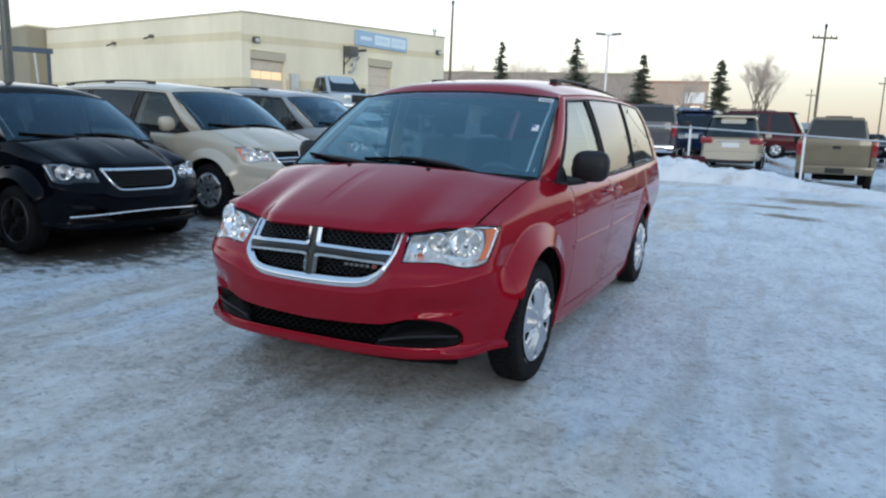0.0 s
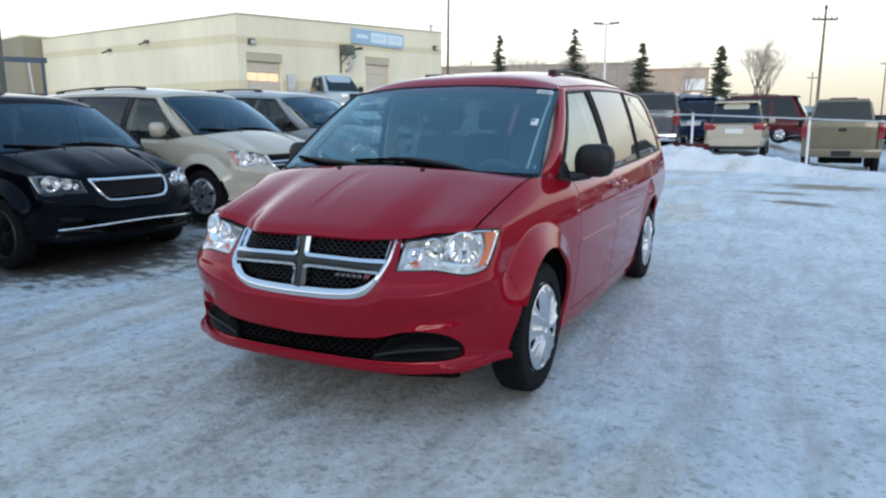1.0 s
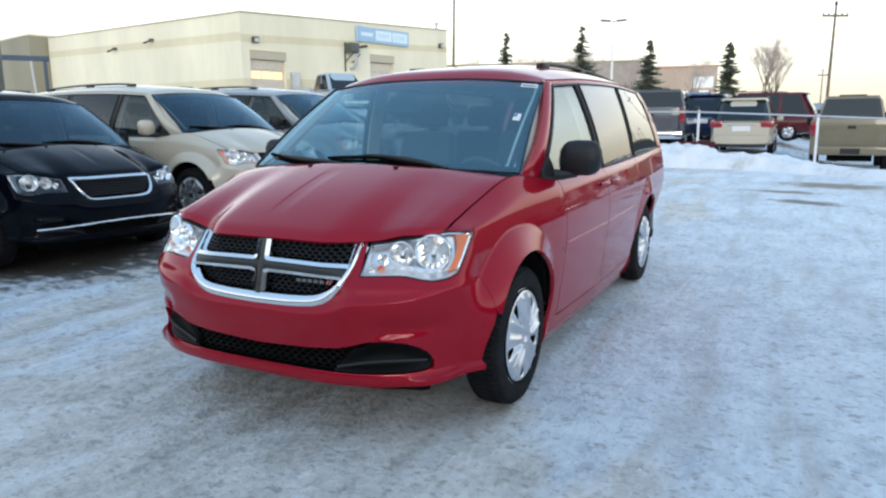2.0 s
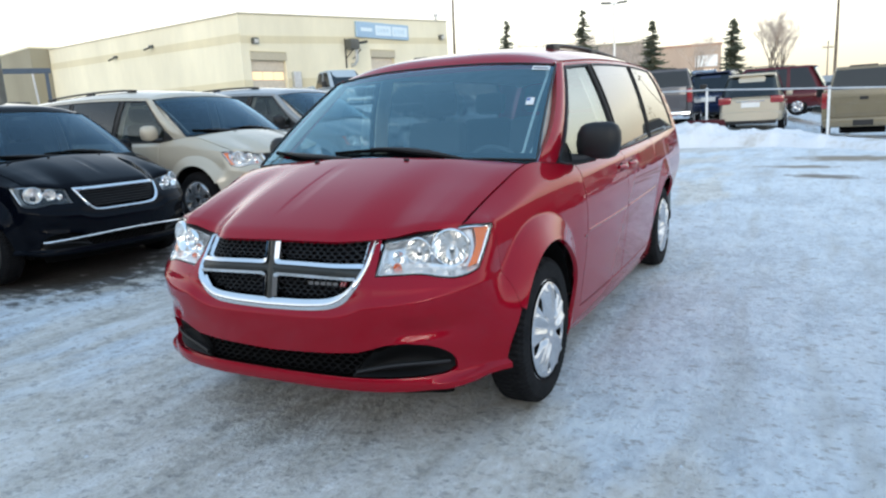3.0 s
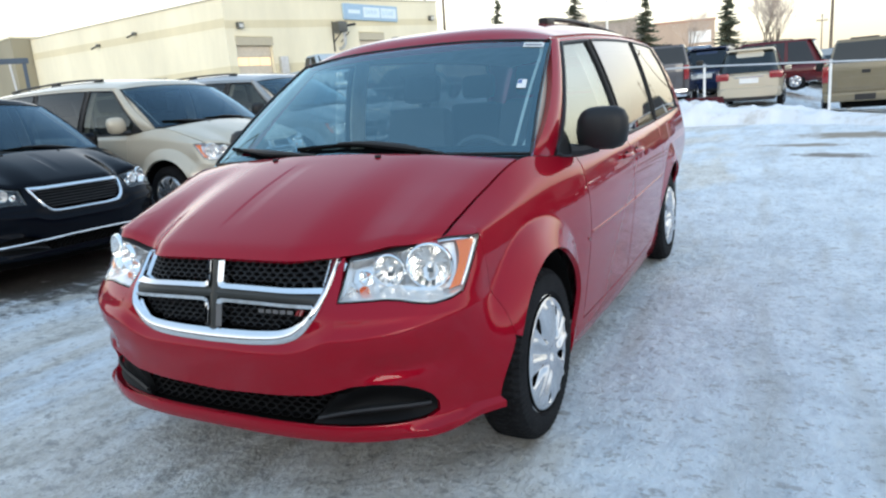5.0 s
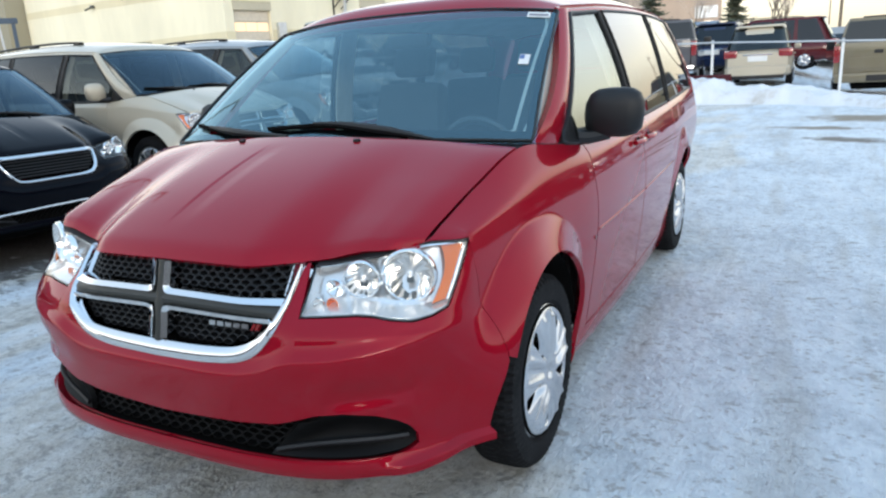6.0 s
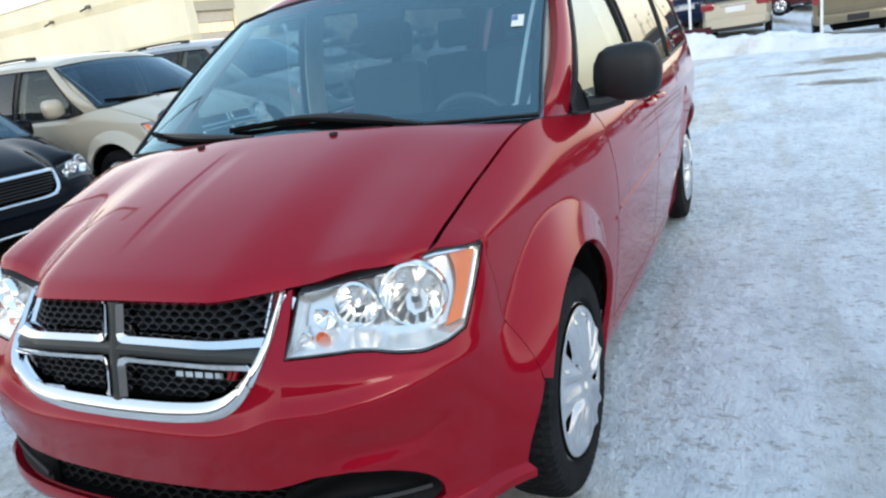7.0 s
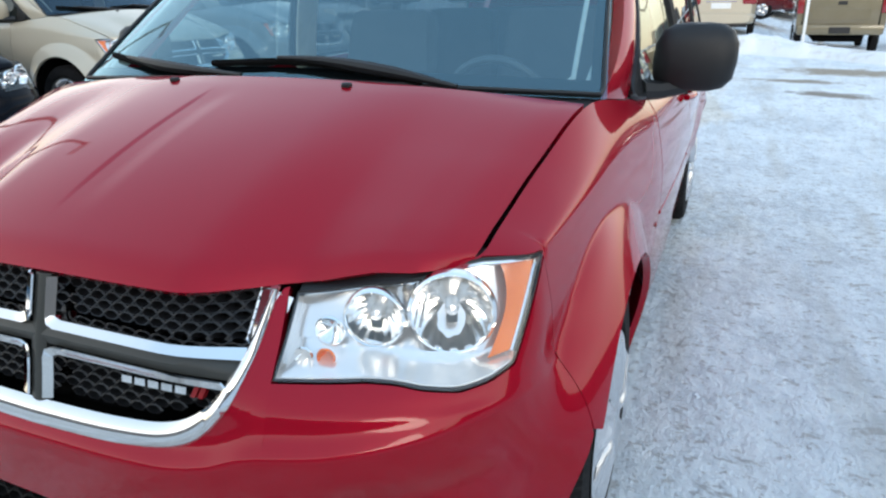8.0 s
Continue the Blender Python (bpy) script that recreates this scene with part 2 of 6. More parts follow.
GREY_PAINT = car_paint("grey_paint", (0.10, 0.10, 0.11), 0.1, (0.3, 0.28, 0.27), 0.2)
WHITE_PAINT = car_paint("white_paint", (0.78, 0.78, 0.78), 0.15, (0.45, 0.42, 0.4), 0.0)
BLUE_GREY = car_paint("blue_grey_paint", (0.20, 0.27, 0.36), 0.15, (0.4, 0.38, 0.36), 0.2)
DARK_BLUE = car_paint("dark_blue_paint", (0.010, 0.024, 0.075), 0.1, (0.3, 0.28, 0.27), 0.2)
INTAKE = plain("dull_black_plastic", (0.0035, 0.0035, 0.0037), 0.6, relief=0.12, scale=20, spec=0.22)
TRIM = plain("black_plastic", (0.008, 0.008, 0.009), 0.5, relief=0.12, scale=20)
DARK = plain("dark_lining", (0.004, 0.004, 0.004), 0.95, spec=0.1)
CROSS_GREY = plain("dark_satin_plastic", (0.045, 0.046, 0.042), 0.38, 0.2)
SATIN_GREY = plain("satin_grey_plastic", (0.10, 0.105, 0.10), 0.35, 0.3)
RUBBER = dusty_rubber()
CHROME = plain("chrome", (0.82, 0.83, 0.85), 0.06, 1.0, vary=0.04)
REFLECTOR = plain("reflector", (0.96, 0.96, 0.95), 0.13, 1.0, vary=0.03)
LAMP_LINING = plain("lamp_lining", (0.95, 0.93, 0.90), 0.17, 0.65, vary=0.05)
CAP = plain("silver_hub_cap", (0.62, 0.63, 0.65), 0.26, 0.75, vary=0.08, coat=0.4)
AMBER = plain("amber_plastic", (0.95, 0.19, 0.012), 0.2, coat=0.4)
BLACK_WHEEL = plain("black_wheel", (0.004, 0.004, 0.004), 0.6, spec=0.15)
TAIL_RED = plain("red_lamp_plastic", (0.26, 0.012, 0.016), 0.15, coat=1.0)
LENS = pane("clear_lens", (0.98, 0.99, 1.0), (1, 1, 1), 1.4)
WINDSHIELD = pane("windshield_glass", (0.56, 0.74, 0.82), (0.56, 0.87, 1.0), 1.84)
DARK_SCREEN = pane("dark_windshield_glass", (0.30, 0.40, 0.46), (0.55, 0.80, 1.0), 1.5)
SIDE_GLASS = pane("tinted_glass", (0.50, 0.56, 0.54), (0.93, 1, 0.97), 1.95)
DARK_SIDE = pane("dark_side_glass", (0.34, 0.38, 0.38), (0.9, 1, 1), 1.42)
PRIVACY = pane("privacy_glass", (0.16, 0.18, 0.18), (1, 1, 1), 1.85)
FAR_GLASS = pane("dark_far_glass", (0.10, 0.12, 0.13), (0.9, 0.96, 1), 1.42)
CLOTH = plain("grey_seat_cloth", (0.07, 0.074, 0.08), 0.9, relief=0.3, scale=14)
BEIGE_TRIM = plain("beige_interior_trim", (0.70, 0.65, 0.55), 0.7)
DASH = plain("dark_dashboard", (0.06, 0.064, 0.07), 0.6, relief=0.2, scale=20)
CRUMB = plain("loose_snow", (0.74, 0.79, 0.84), 0.7, vary=0.1)
PAPER = plain("white_paper", (0.80, 0.80, 0.78), 0.7, vary=0.04)
INK = plain("blue_ink", (0.10, 0.17, 0.36), 0.7)
GREY_INK = plain("grey_ink", (0.22, 0.22, 0.26), 0.7)
GALVANISED = plain("galvanised_steel", (0.55, 0.56, 0.57), 0.45, 0.7, vary=0.12)
WOOD = plain("weathered_wood", (0.16, 0.125, 0.09), 0.85, vary=0.3, relief=0.4, scale=8)
BEIGE_WALL = stucco("beige_stucco", (0.83, 0.765, 0.58))
TAN_BAND = stucco("tan_band_stucco", (0.72, 0.64, 0.44))
BROWN_WALL = stucco("brown_stucco", (0.30, 0.275, 0.20))
BRICK_WALL = stucco("brick_wall", (0.47, 0.36, 0.28))
BRICK_TOP = stucco("brick_coping", (0.46, 0.27, 0.19))
FAR_WALL = stucco("far_wall", (0.36, 0.31, 0.27))
GREY_WALL = stucco("grey_wall", (0.20, 0.19, 0.185))
COPING = plain("metal_coping", (0.50, 0.45, 0.34), 0.6, 0.1, vary=0.05)
DOOR_PANEL = plain("door_panel", (0.60, 0.53, 0.43), 0.6, vary=0.1)
BLUE_SIGN = plain("blue_sign", (0.33, 0.48, 0.63), 0.4, vary=0.08)
PALE_SIGN = plain("pale_sign", (0.66, 0.77, 0.84), 0.4, vary=0.05)
SIGN_INK = plain("faded_sign_ink", (0.54, 0.68, 0.79), 0.5)
BLUE_STEEL = plain("blue_steel", (0.06, 0.085, 0.12), 0.5, 0.2)
BARK = plain("bark", (0.20, 0.16, 0.125), 0.95, vary=0.3, relief=0.4)
TWIG = plain("bare_twigs", (0.52, 0.43, 0.36), 0.95, vary=0.25)
NEEDLES = plain("spruce_needles", (0.115, 0.13, 0.085), 0.9, vary=0.35, scale=3.0)
WARM_WINDOW = glow("lit_window", (1.0, 0.74, 0.42), 0.5)
LAMP_GLASS = plain("lamp_glass", (0.55, 0.55, 0.52), 0.3)


# ---- mesh helpers ----
def clamp(v, lo=0.0, hi=1.0):
    return max(lo, min(hi, v))


def smooth(a, b, v):
    t = clamp((v - a) / (b - a))
    return t * t * (3 - 2 * t)


def lerp(a, b, t):
    return a + (b - a) * t


def table(v, pairs):
    """Straight-line reading of a short table of (position, value)."""
    if v <= pairs[0][0]:
        return pairs[0][1]
    for (a, p), (b, q) in zip(pairs, pairs[1:]):
        if v <= b:
            return lerp(p, q, (v - a) / (b - a))
    return pairs[-1][1]


def soft_table(v, pairs):
    """The same with a rounded (Catmull-Rom) course."""
    if v <= pairs[0][0]:
        return pairs[0][1]
    if v >= pairs[-1][0]:
        return pairs[-1][1]
    for i in range(len(pairs) - 1):
        (a, p), (b, q) = pairs[i], pairs[i + 1]
        if v <= b:
            o = pairs[max(i - 1, 0)]
            r = pairs[min(i + 2, len(pairs) - 1)]
            m0 = (q - o[1]) / (b - o[0]) * (b - a)
            m1 = (r[1] - p) / (r[0] - a) * (b - a)
            t = (v - a) / (b - a)
            return (2 * t**3 - 3 * t**2 + 1) * p + (t**3 - 2 * t**2 + t) * m0 + (-2 * t**3 + 3 * t**2) * q + (t**3 - t**2) * m1


def steps(a, b, n):
    return [a + (b - a) * i / n for i in range(n + 1)]


def mesh_of(name, verts, faces, mat, angle=35.0):
    me = bpy.data.meshes.new(name)
    me.from_pydata([tuple(v) for v in verts], [], faces)
    for m in (mat if isinstance(mat, (list, tuple)) else [mat]):
        me.materials.append(m)
    me.polygons.foreach_set("use_smooth", [True] * len(me.polygons))
    me.set_sharp_from_angle(angle=radians(angle))
    return me


def piece(name, geo, mat, parent=None, label="", angle=35.0):
    """A mesh object from (verts, faces), as a part of parent."""
    ob = new(name, mesh_of(name, geo[0], geo[1], mat, angle))
    ob.parent = parent
    if label:
        ob["label"] = label
    return ob


def thing(name, m, label, category, group="", kind=""):
    ob = new(name)
    ob.empty_display_size = 0.2
    ob.matrix_world = m
    return tagged(ob, label, category, group, kind)


def grid(fn, us, vs):
    verts = [Vector(fn(u, v)) for v in vs for u in us]
    n = len(us)
    faces = [(j * n + i, j * n + i + 1, (j + 1) * n + i + 1, (j + 1) * n + i) for j in range(len(vs) - 1) for i in range(n - 1)]
    return verts, faces


def joined(*geos):
    verts, faces = [], []
    for v, f in geos:
        k = len(verts)
        verts += list(v)
        faces += [tuple(i + k for i in face) for face in f]
    return verts, faces


def thick(geo, depth, away):
    """A sheet made solid: its outer side faces away from the point given."""
    verts, faces = [Vector(v) for v in geo[0]], [tuple(f) for f in geo[1]]
    normals = [Vector() for _ in verts]
    tally = 0.0
    for f in faces:
        a, b, c = verts[f[0]], verts[f[1]], verts[f[2]]
        n = (b - a).cross(c - a)
        if len(f) > 3:
            n += (c - a).cross(verts[f[3]] - a)
        tally += n.dot((a + b + c) / 3 - Vector(away))
        for i in f:
            normals[i] += n
    sign = -1.0 if tally < 0 else 1.0
    k = len(verts)
    inner = [v - n.normalized() * depth * sign for v, n in zip(verts, normals)]
    edges = {}
    for f in faces:
        for i in range(len(f)):
            e = (f[i], f[(i + 1) % len(f)])
            edges[e] = edges.get(e, 0) + 1
    rim = [(a, a + k, b + k, b) for (a, b) in edges if (b, a) not in edges]
    return verts + inner, faces + [tuple(reversed([i + k for i in f])) for f in faces] + rim


def mirrored(geo):
    return [Vector((-v[0], v[1], v[2])) for v in geo[0]], [tuple(reversed(f)) for f in geo[1]]


def box(x0, x1, y0, y1, z0, z1, bevel=0.0, segments=2, taper=None):
    """A bevelled box. taper: (dx, dy0, dy1) by which the top is drawn in at the sides, the front and the back."""
    bm = bmesh.new()
    bmesh.ops.create_cube(bm, size=1.0)
    for v in bm.verts:
        top = v.co.z > 0
        left, back = v.co.x > 0, v.co.y > 0
        x, y = (x1 if left else x0), (y1 if back else y0)
        if top and taper:
            x += -taper[0] if left else taper[0]
            y += -taper[2] if back else taper[1]
        v.co = (x, y, z1 if top else z0)
    if bevel:
        bmesh.ops.bevel(bm, geom=bm.edges[:], offset=bevel, segments=segments, affect='EDGES', profile=0.6, clamp_overlap=True)
    bm.verts.index_update()
    out = [v.co.copy() for v in bm.verts], [tuple(v.index for v in f.verts) for f in bm.faces]
    bm.free()
    return out


def moved(geo, m):
    return [m @ Vector(v) for v in geo[0]], geo[1]


def tube(points, radius, sides=8, closed=False, cap=True):
    """A round bar along points; radius may be a list."""
    pts = [Vector(p) for p in points]
    n = len(pts)
    verts, faces = [], []
    up = Vector((0, 0, 1))
    for i, p in enumerate(pts):
        a = pts[(i - 1) % n] if (i or closed) else p
        b = pts[(i + 1) % n] if (i < n - 1 or closed) else p
        d = (b - a).normalized()
        side = d.cross(up)
        if side.length < 1e-3:
            side = d.cross(Vector((0, 1, 0)))
        side.normalize()
        w = side.cross(d).normalized()
        r = radius[i] if isinstance(radius, (list, tuple)) else radius
        for k in range(sides):
            t = 2 * math.pi * k / sides
            verts.append(p + side * (math.cos(t) * r) + w * (math.sin(t) * r))
    for i in range(n if closed else n - 1):
        for k in range(sides):
            j = (i + 1) % n
            faces.append((i * sides + k, i * sides + (k + 1) % sides, j * sides + (k + 1) % sides, j * sides + k))
    if cap and not closed:
        faces.append(tuple(reversed(range(sides))))
        faces.append(tuple(range((n - 1) * sides, n * sides)))
    return verts, faces


def lathe(profile, count=48, ripple=None):
    """A body of revolution about the x axis from (x, r) pairs. ripple(k, i) scales the radius."""
    verts, faces = [], []
    n = len(profile)
    for k in range(count):
        t = 2 * math.pi * k / count
        for i, (x, r) in enumerate(profile):
            q = r * (ripple(k, i) if ripple else 1.0)
            verts.append(Vector((x, q * math.cos(t), q * math.sin(t))))
    for k in range(count):
        j = (k + 1) % count
        for i in range(n - 1):
            faces.append((k * n + i, k * n + i + 1, j * n + i + 1, j * n + i))
    return verts, faces


# ---- the lie of the land ----
def land(x, y):
    """Level where the red van stands, rising gently beyond it."""
    d = -0.43 * x + 0.9 * y
    return 0.25 * smooth(2.6, 7.5, d) + 1.6 * smooth(16.0, 33.0, -0.67 * x + 0.74 * y) * (1 - 0.3 * smooth(-13.0, -3.0, x)) - 0.3 * smooth(0.5, 4.0, x) * smooth(15.0, 21.0, y) + 0.14 * smooth(-9.0, -4.0, x) * (1 - smooth(0.8, 2.6, x)) * smooth(16.5, 19.5, y)


def ruts(x, y):
    lane = noise.noise(Vector((x * 0.9, y * 0.28, 0.0))) * 0.016
    fine = noise.noise(Vector((x * 3.1, y * 1.9, 4.0))) * 0.008
    return lane + fine


# ---- ground: one sheet that reaches the horizon ----
def build_ground():
    near = [i * 0.12 for i in range(0, 76)]
    far = [9.5, 10, 10.6, 11.3, 12, 13, 14, 15, 16.5, 18, 20, 23, 27, 33, 42, 60, 90, 150, 300, 700, 1600, 3000]
    axis = [-v for v in reversed(near[1:] + far)] + near + far
    cx, cy = 1.0, 0.5

    def fn(u, v):
        x, y = cx + u, cy + v
        fade = 1 - smooth(7, 9.1, max(abs(u), abs(v)))
        return (x, y, land(x, y) + (ruts(x, y) - 0.012) * fade - 0.008 * (1 - fade))

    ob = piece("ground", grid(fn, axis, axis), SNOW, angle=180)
    tagged(ob, "packed snow car park, bluish white with sandy worn tracks", "ground", kind="structure")


build_ground()


# ---- the minivan: its outer skin as a function of plan and height ----
AX, AY, NX, NY = 1.0, 0.83, 3.2, 3.0
WHEEL_R, BASE, ARCH = 0.345, 3.054, 0.428
SHOULDER_X = [(-0.62, 0.772), (-0.47, 0.790), (-0.2, 0.818), (0.09, 0.855), (0.35, 0.90), (0.62, 0.925), (1.6, 0.94), (2.2, 0.935), (3.0, 0.918), (4.2, 0.875)]
SHOULDER_Z = [(-0.62, 0.915), (-0.47, 0.937), (-0.2, 1.03), (0.09, 1.118), (0.35, 1.10), (0.62, 1.075), (1.6, 1.085), (3.0, 1.115), (4.2, 1.15)]
RAIL_X = [(0.0, 0.745), (0.88, 0.745), (1.64, 0.765), (2.6, 0.76), (3.75, 0.70), (4.2, 0.66)]
RAIL_Z = [(0.0, 1.625), (0.88, 1.63), (1.64, 1.672), (2.6, 1.69), (3.75, 1.672), (4.2, 1.63)]
FRONT_OFF = [(0.20, -0.09), (0.25, -0.035), (0.28, 0.0), (0.325, 0.004), (0.36, -0.014), (0.42, -0.012), (0.50, 0.0), (0.562, 0.004), (0.572, -0.002), (0.60, -0.024), (0.66, -0.042), (0.76, -0.064), (0.90, -0.105)]
SIDE_OFF = [(0.17, -0.11), (0.22, -0.085), (0.30, -0.064), (0.42, -0.050), (0.60, -0.026), (0.80, 0.0), (0.88, 0.008), (0.92, 0.007), (1.2, 0.0)]


def phi_x(x):
    return math.asin(clamp(x / AX, 0, 1) ** (NX / 2))


def phi_y(y):
    return math.pi / 2 + y if y >= 0 else math.acos(clamp(-y / AY, 0, 1) ** (NY / 2))


BUMPER_UNDER = [(0.0, 0.276), (0.33, 0.276), (0.6, 0.278), (0.78, 0.284), (0.88, 0.296), (0.97, 0.318)]
CREASE_RISE = [(0.0, 0.014), (0.30, 0.018), (0.40, 0.034), (0.49, 0.066), (0.62, 0.078), (0.76, 0.100), (0.88, 0.128), (1.0, 0.15)]
WAIST_X = [(-0.60, 0.83), (-0.46, 0.880), (-0.39, 0.892), (-0.1, 0.922), (0.3, 0.956), (0.62, 0.978), (1.4, 0.990), (2.2, 0.980), (3.0, 0.958), (4.2, 0.90)]
WAIST_Z = [(-0.60, 0.905), (-0.39, 0.925), (-0.1, 0.955), (0.2, 0.975), (0.62, 0.995), (1.2, 1.022), (3.0, 1.05), (4.2, 1.07)]
FLANK_OFF = [(0.17, -0.070), (0.22, -0.050), (0.32, -0.034), (0.46, -0.014), (0.60, 0.004), (0.72, 0.015), (0.80, 0.0175), (0.88, 0.013), (1.0, -0.009), (1.3, -0.07)]


def flank(x, y, z, tx, tz):
    """Width of the side: nearly upright up to a sharp waist crease, then leaning in to the shoulder."""
    wx, wz = soft_table(y, WAIST_X), min(soft_table(y, WAIST_Z), tz - 0.02)
    k = lerp(smooth(0.55, 0.75, z), 1.0, smooth(-0.2, 0.2, y))
    lower = lerp(x, wx, k) + soft_table(z / wz, FLANK_OFF) - 0.06 * smooth(3.15, 3.6, y) * (1 - smooth(0.4, 0.85, z))
    f = (z - wz) / (tz - wz)
    above = wx - (wx - tx) * (f if f < 0 else 0.75 * f + 0.25 * f * f)
    soft = 0.010
    h = clamp(0.5 + 0.5 * (above - lower) / soft)
    return lerp(above, lower, h) - soft * h * (1 - h)


def flare(x, y, z):
    """The bulged band round a wheel arch."""
    yc = 0.0 if y < 1.5 else BASE
    r = math.hypot(y - yc, z - WHEEL_R)
    rise = clamp((z - WHEEL_R) / max(r, 0.01))
    behind = smooth(0.0, 0.2, y - yc)
    wide = lerp(0.115, lerp(0.07, 0.125, smooth(0.2, 0.9, rise)), behind)
    q = clamp((r - ARCH) / wide)
    keep = lerp(lerp(0.45, 1.0, smooth(0.33, 0.60, z)), 1.0, smooth(-0.25, 0.0, y - yc))
    if yc > 0:
        keep, behind = smooth(0.40, 0.85, z), 0.0
        wide = lerp(0.06, 0.135, smooth(0.2, 0.9, rise))
        q = clamp((r - ARCH) / wide)
    keep *= lerp(1.0, lerp(0.3, 1.0, smooth(0.28, 0.66, z)), behind)
    return max(0.0, (1.012 if yc == 0 else 1.006) - x) * keep * lerp(1 - 0.95 * q - 0.05 * q ** 3, (1 - q) ** 1.5, (1 - smooth(0.5, 0.75, z)) * (y < yc))


def skin(phi, z, out=0.0):
    """A point of the left half of the body: phi runs from the front's middle round the corner and along the side."""
    if phi < math.pi / 2:
        s, c = math.sin(phi), math.cos(phi)
        x, y = AX * s ** (2 / NX), -AY * c ** (2 / NY)
        nx, ny = x ** (NX - 1) * NX / AX**NX, -((-y) ** (NY - 1)) * NY / AY**NY
    else:
        y = phi - math.pi / 2
        x = AX - 0.05 * smooth(3.2, 4.2, y)
        nx, ny = 1.0, 0.0
    k = math.hypot(nx, ny)
    nx, ny = nx / k, ny / k
    wf, ws = ny * ny, nx * nx
    shift = soft_table(x, CREASE_RISE) * smooth(0.42, 0.52, z) * (1 - smooth(0.72, 0.80, z))
    lamp = -0.11 * smooth(0.30, 0.55, x) * clamp((z - 0.70) / 0.18)
    ledge = -0.016 * smooth(0.0, 0.022, z - 0.492 - 0.10 * (x - 0.7)) * smooth(0.56, 0.66, x) * (1 - smooth(0.84, 0.92, x)) * (1 - smooth(0.53, 0.60, z))
    rim = z - table(x, BUMPER_UNDER)
    front = soft_table(z - shift, FRONT_OFF) + lamp + ledge
    chin = 0.026 * (1 - smooth(0.024, 0.044, rim)) * smooth(0.70, 0.82, x)
    tx, tz = soft_table(y, SHOULDER_X), soft_table(y, SHOULDER_Z)
    roll = max(x - tx, 0.0) * clamp((z - tz + 0.21) / 0.21) ** 2
    off = wf * front + ws * (soft_table(z, SIDE_OFF) - roll) + chin
    p = Vector((x + nx * off, y + ny * off, z))
    k = smooth(-0.60, -0.40, y)
    if k > 0:
        p = lerp(p, Vector((flank(x, y, z, tx, tz), y, z)), k)
        p.x += flare(p.x, y, z) * k + chin * k * (y < 0)
    return p + Vector((nx, ny, 0)) * out


def upper(y, w, out=0.0):
    """A point of the left glasshouse: w runs from the shoulder to the roof rail."""
    x = lerp(soft_table(y, SHOULDER_X), soft_table(y, RAIL_X), w) + 0.085 * w * (1 - w) + out
    return Vector((x, y, lerp(soft_table(y, SHOULDER_Z), soft_table(y, RAIL_Z), w)))


CENTRE = (0.0, 1.5, 0.7)


def on_front(x, z, out=0.0):
    p = skin(phi_x(abs(x)), z, out)
    return Vector((math.copysign(p.x, x), p.y, p.z))


def both(name, geo, mat, van, label=""):
    return piece(name, geo, mat, van, label), piece(name, mirrored(geo), mat, van, label)


def polar_panel(yc, r0, inside, angles, rings=10):
    """Skin round a wheel arch, from its rim out to where inside() ends."""
    verts, faces = [], []
    for t in angles:
        dy, dz = math.cos(t), math.sin(t)
        lo, hi = r0, r0
        while inside(yc + hi * dy, WHEEL_R + hi * dz) and hi < 3:
            lo, hi = hi, hi + 0.02
        for _ in range(18):
            mid = (lo + hi) / 2
            lo, hi = (mid, hi) if inside(yc + mid * dy, WHEEL_R + mid * dz) else (lo, mid)
        for k in range(rings + 1):
            f = k / rings
            r = lerp(r0, max(lo, r0 + 0.002), f)
            y, z = yc + r * dy, WHEEL_R + r * dz
            verts.append(skin(phi_y(y), z))
    n = rings + 1
    faces = [(j * n + i, j * n + i + 1, (j + 1) * n + i + 1, (j + 1) * n + i) for j in range(len(angles) - 1) for i in range(rings)]
    return verts, faces


def corner_angles(yc, corners, n, a0, a1):
    extra = [math.atan2(z - WHEEL_R, y - yc) for y, z in corners]
    extra = [a if a > -math.pi / 2 else a + 2 * math.pi for a in extra]
    return sorted(steps(a0, a1, n) + [a for a in extra if a0 < a < a1])


def tread(k, i):
    if i in (4, 5, 6, 7, 8):
        return 0.958 if (k + i % 2) % 3 < 1 else 1.0
    return (0.965 if i in (3, 9) else 0.985) if i in (2, 3, 9, 10) and k % 3 < 1 else 1.0


TYRE = [(-0.055, 0.228), (-0.072, 0.25), (-0.076, 0.285), (-0.070, 0.325), (-0.052, 0.341), (-0.025, 0.345), (0.014, 0.346), (0.053, 0.345), (0.080, 0.341), (0.099, 0.325), (0.107, 0.285), (0.103, 0.25), (0.083, 0.228)]


def welded(geo, near=0.0004):
    bm = bmesh.new()
    vs = [bm.verts.new(v) for v in geo[0]]
    for f in geo[1]:
        bm.faces.new([vs[i] for i in f])
    bmesh.ops.remove_doubles(bm, verts=bm.verts[:], dist=near)
    bm.verts.index_update()
    out = [v.co.copy() for v in bm.verts], [tuple(v.index for v in f.verts) for f in bm.faces]
    bm.free()
    return out


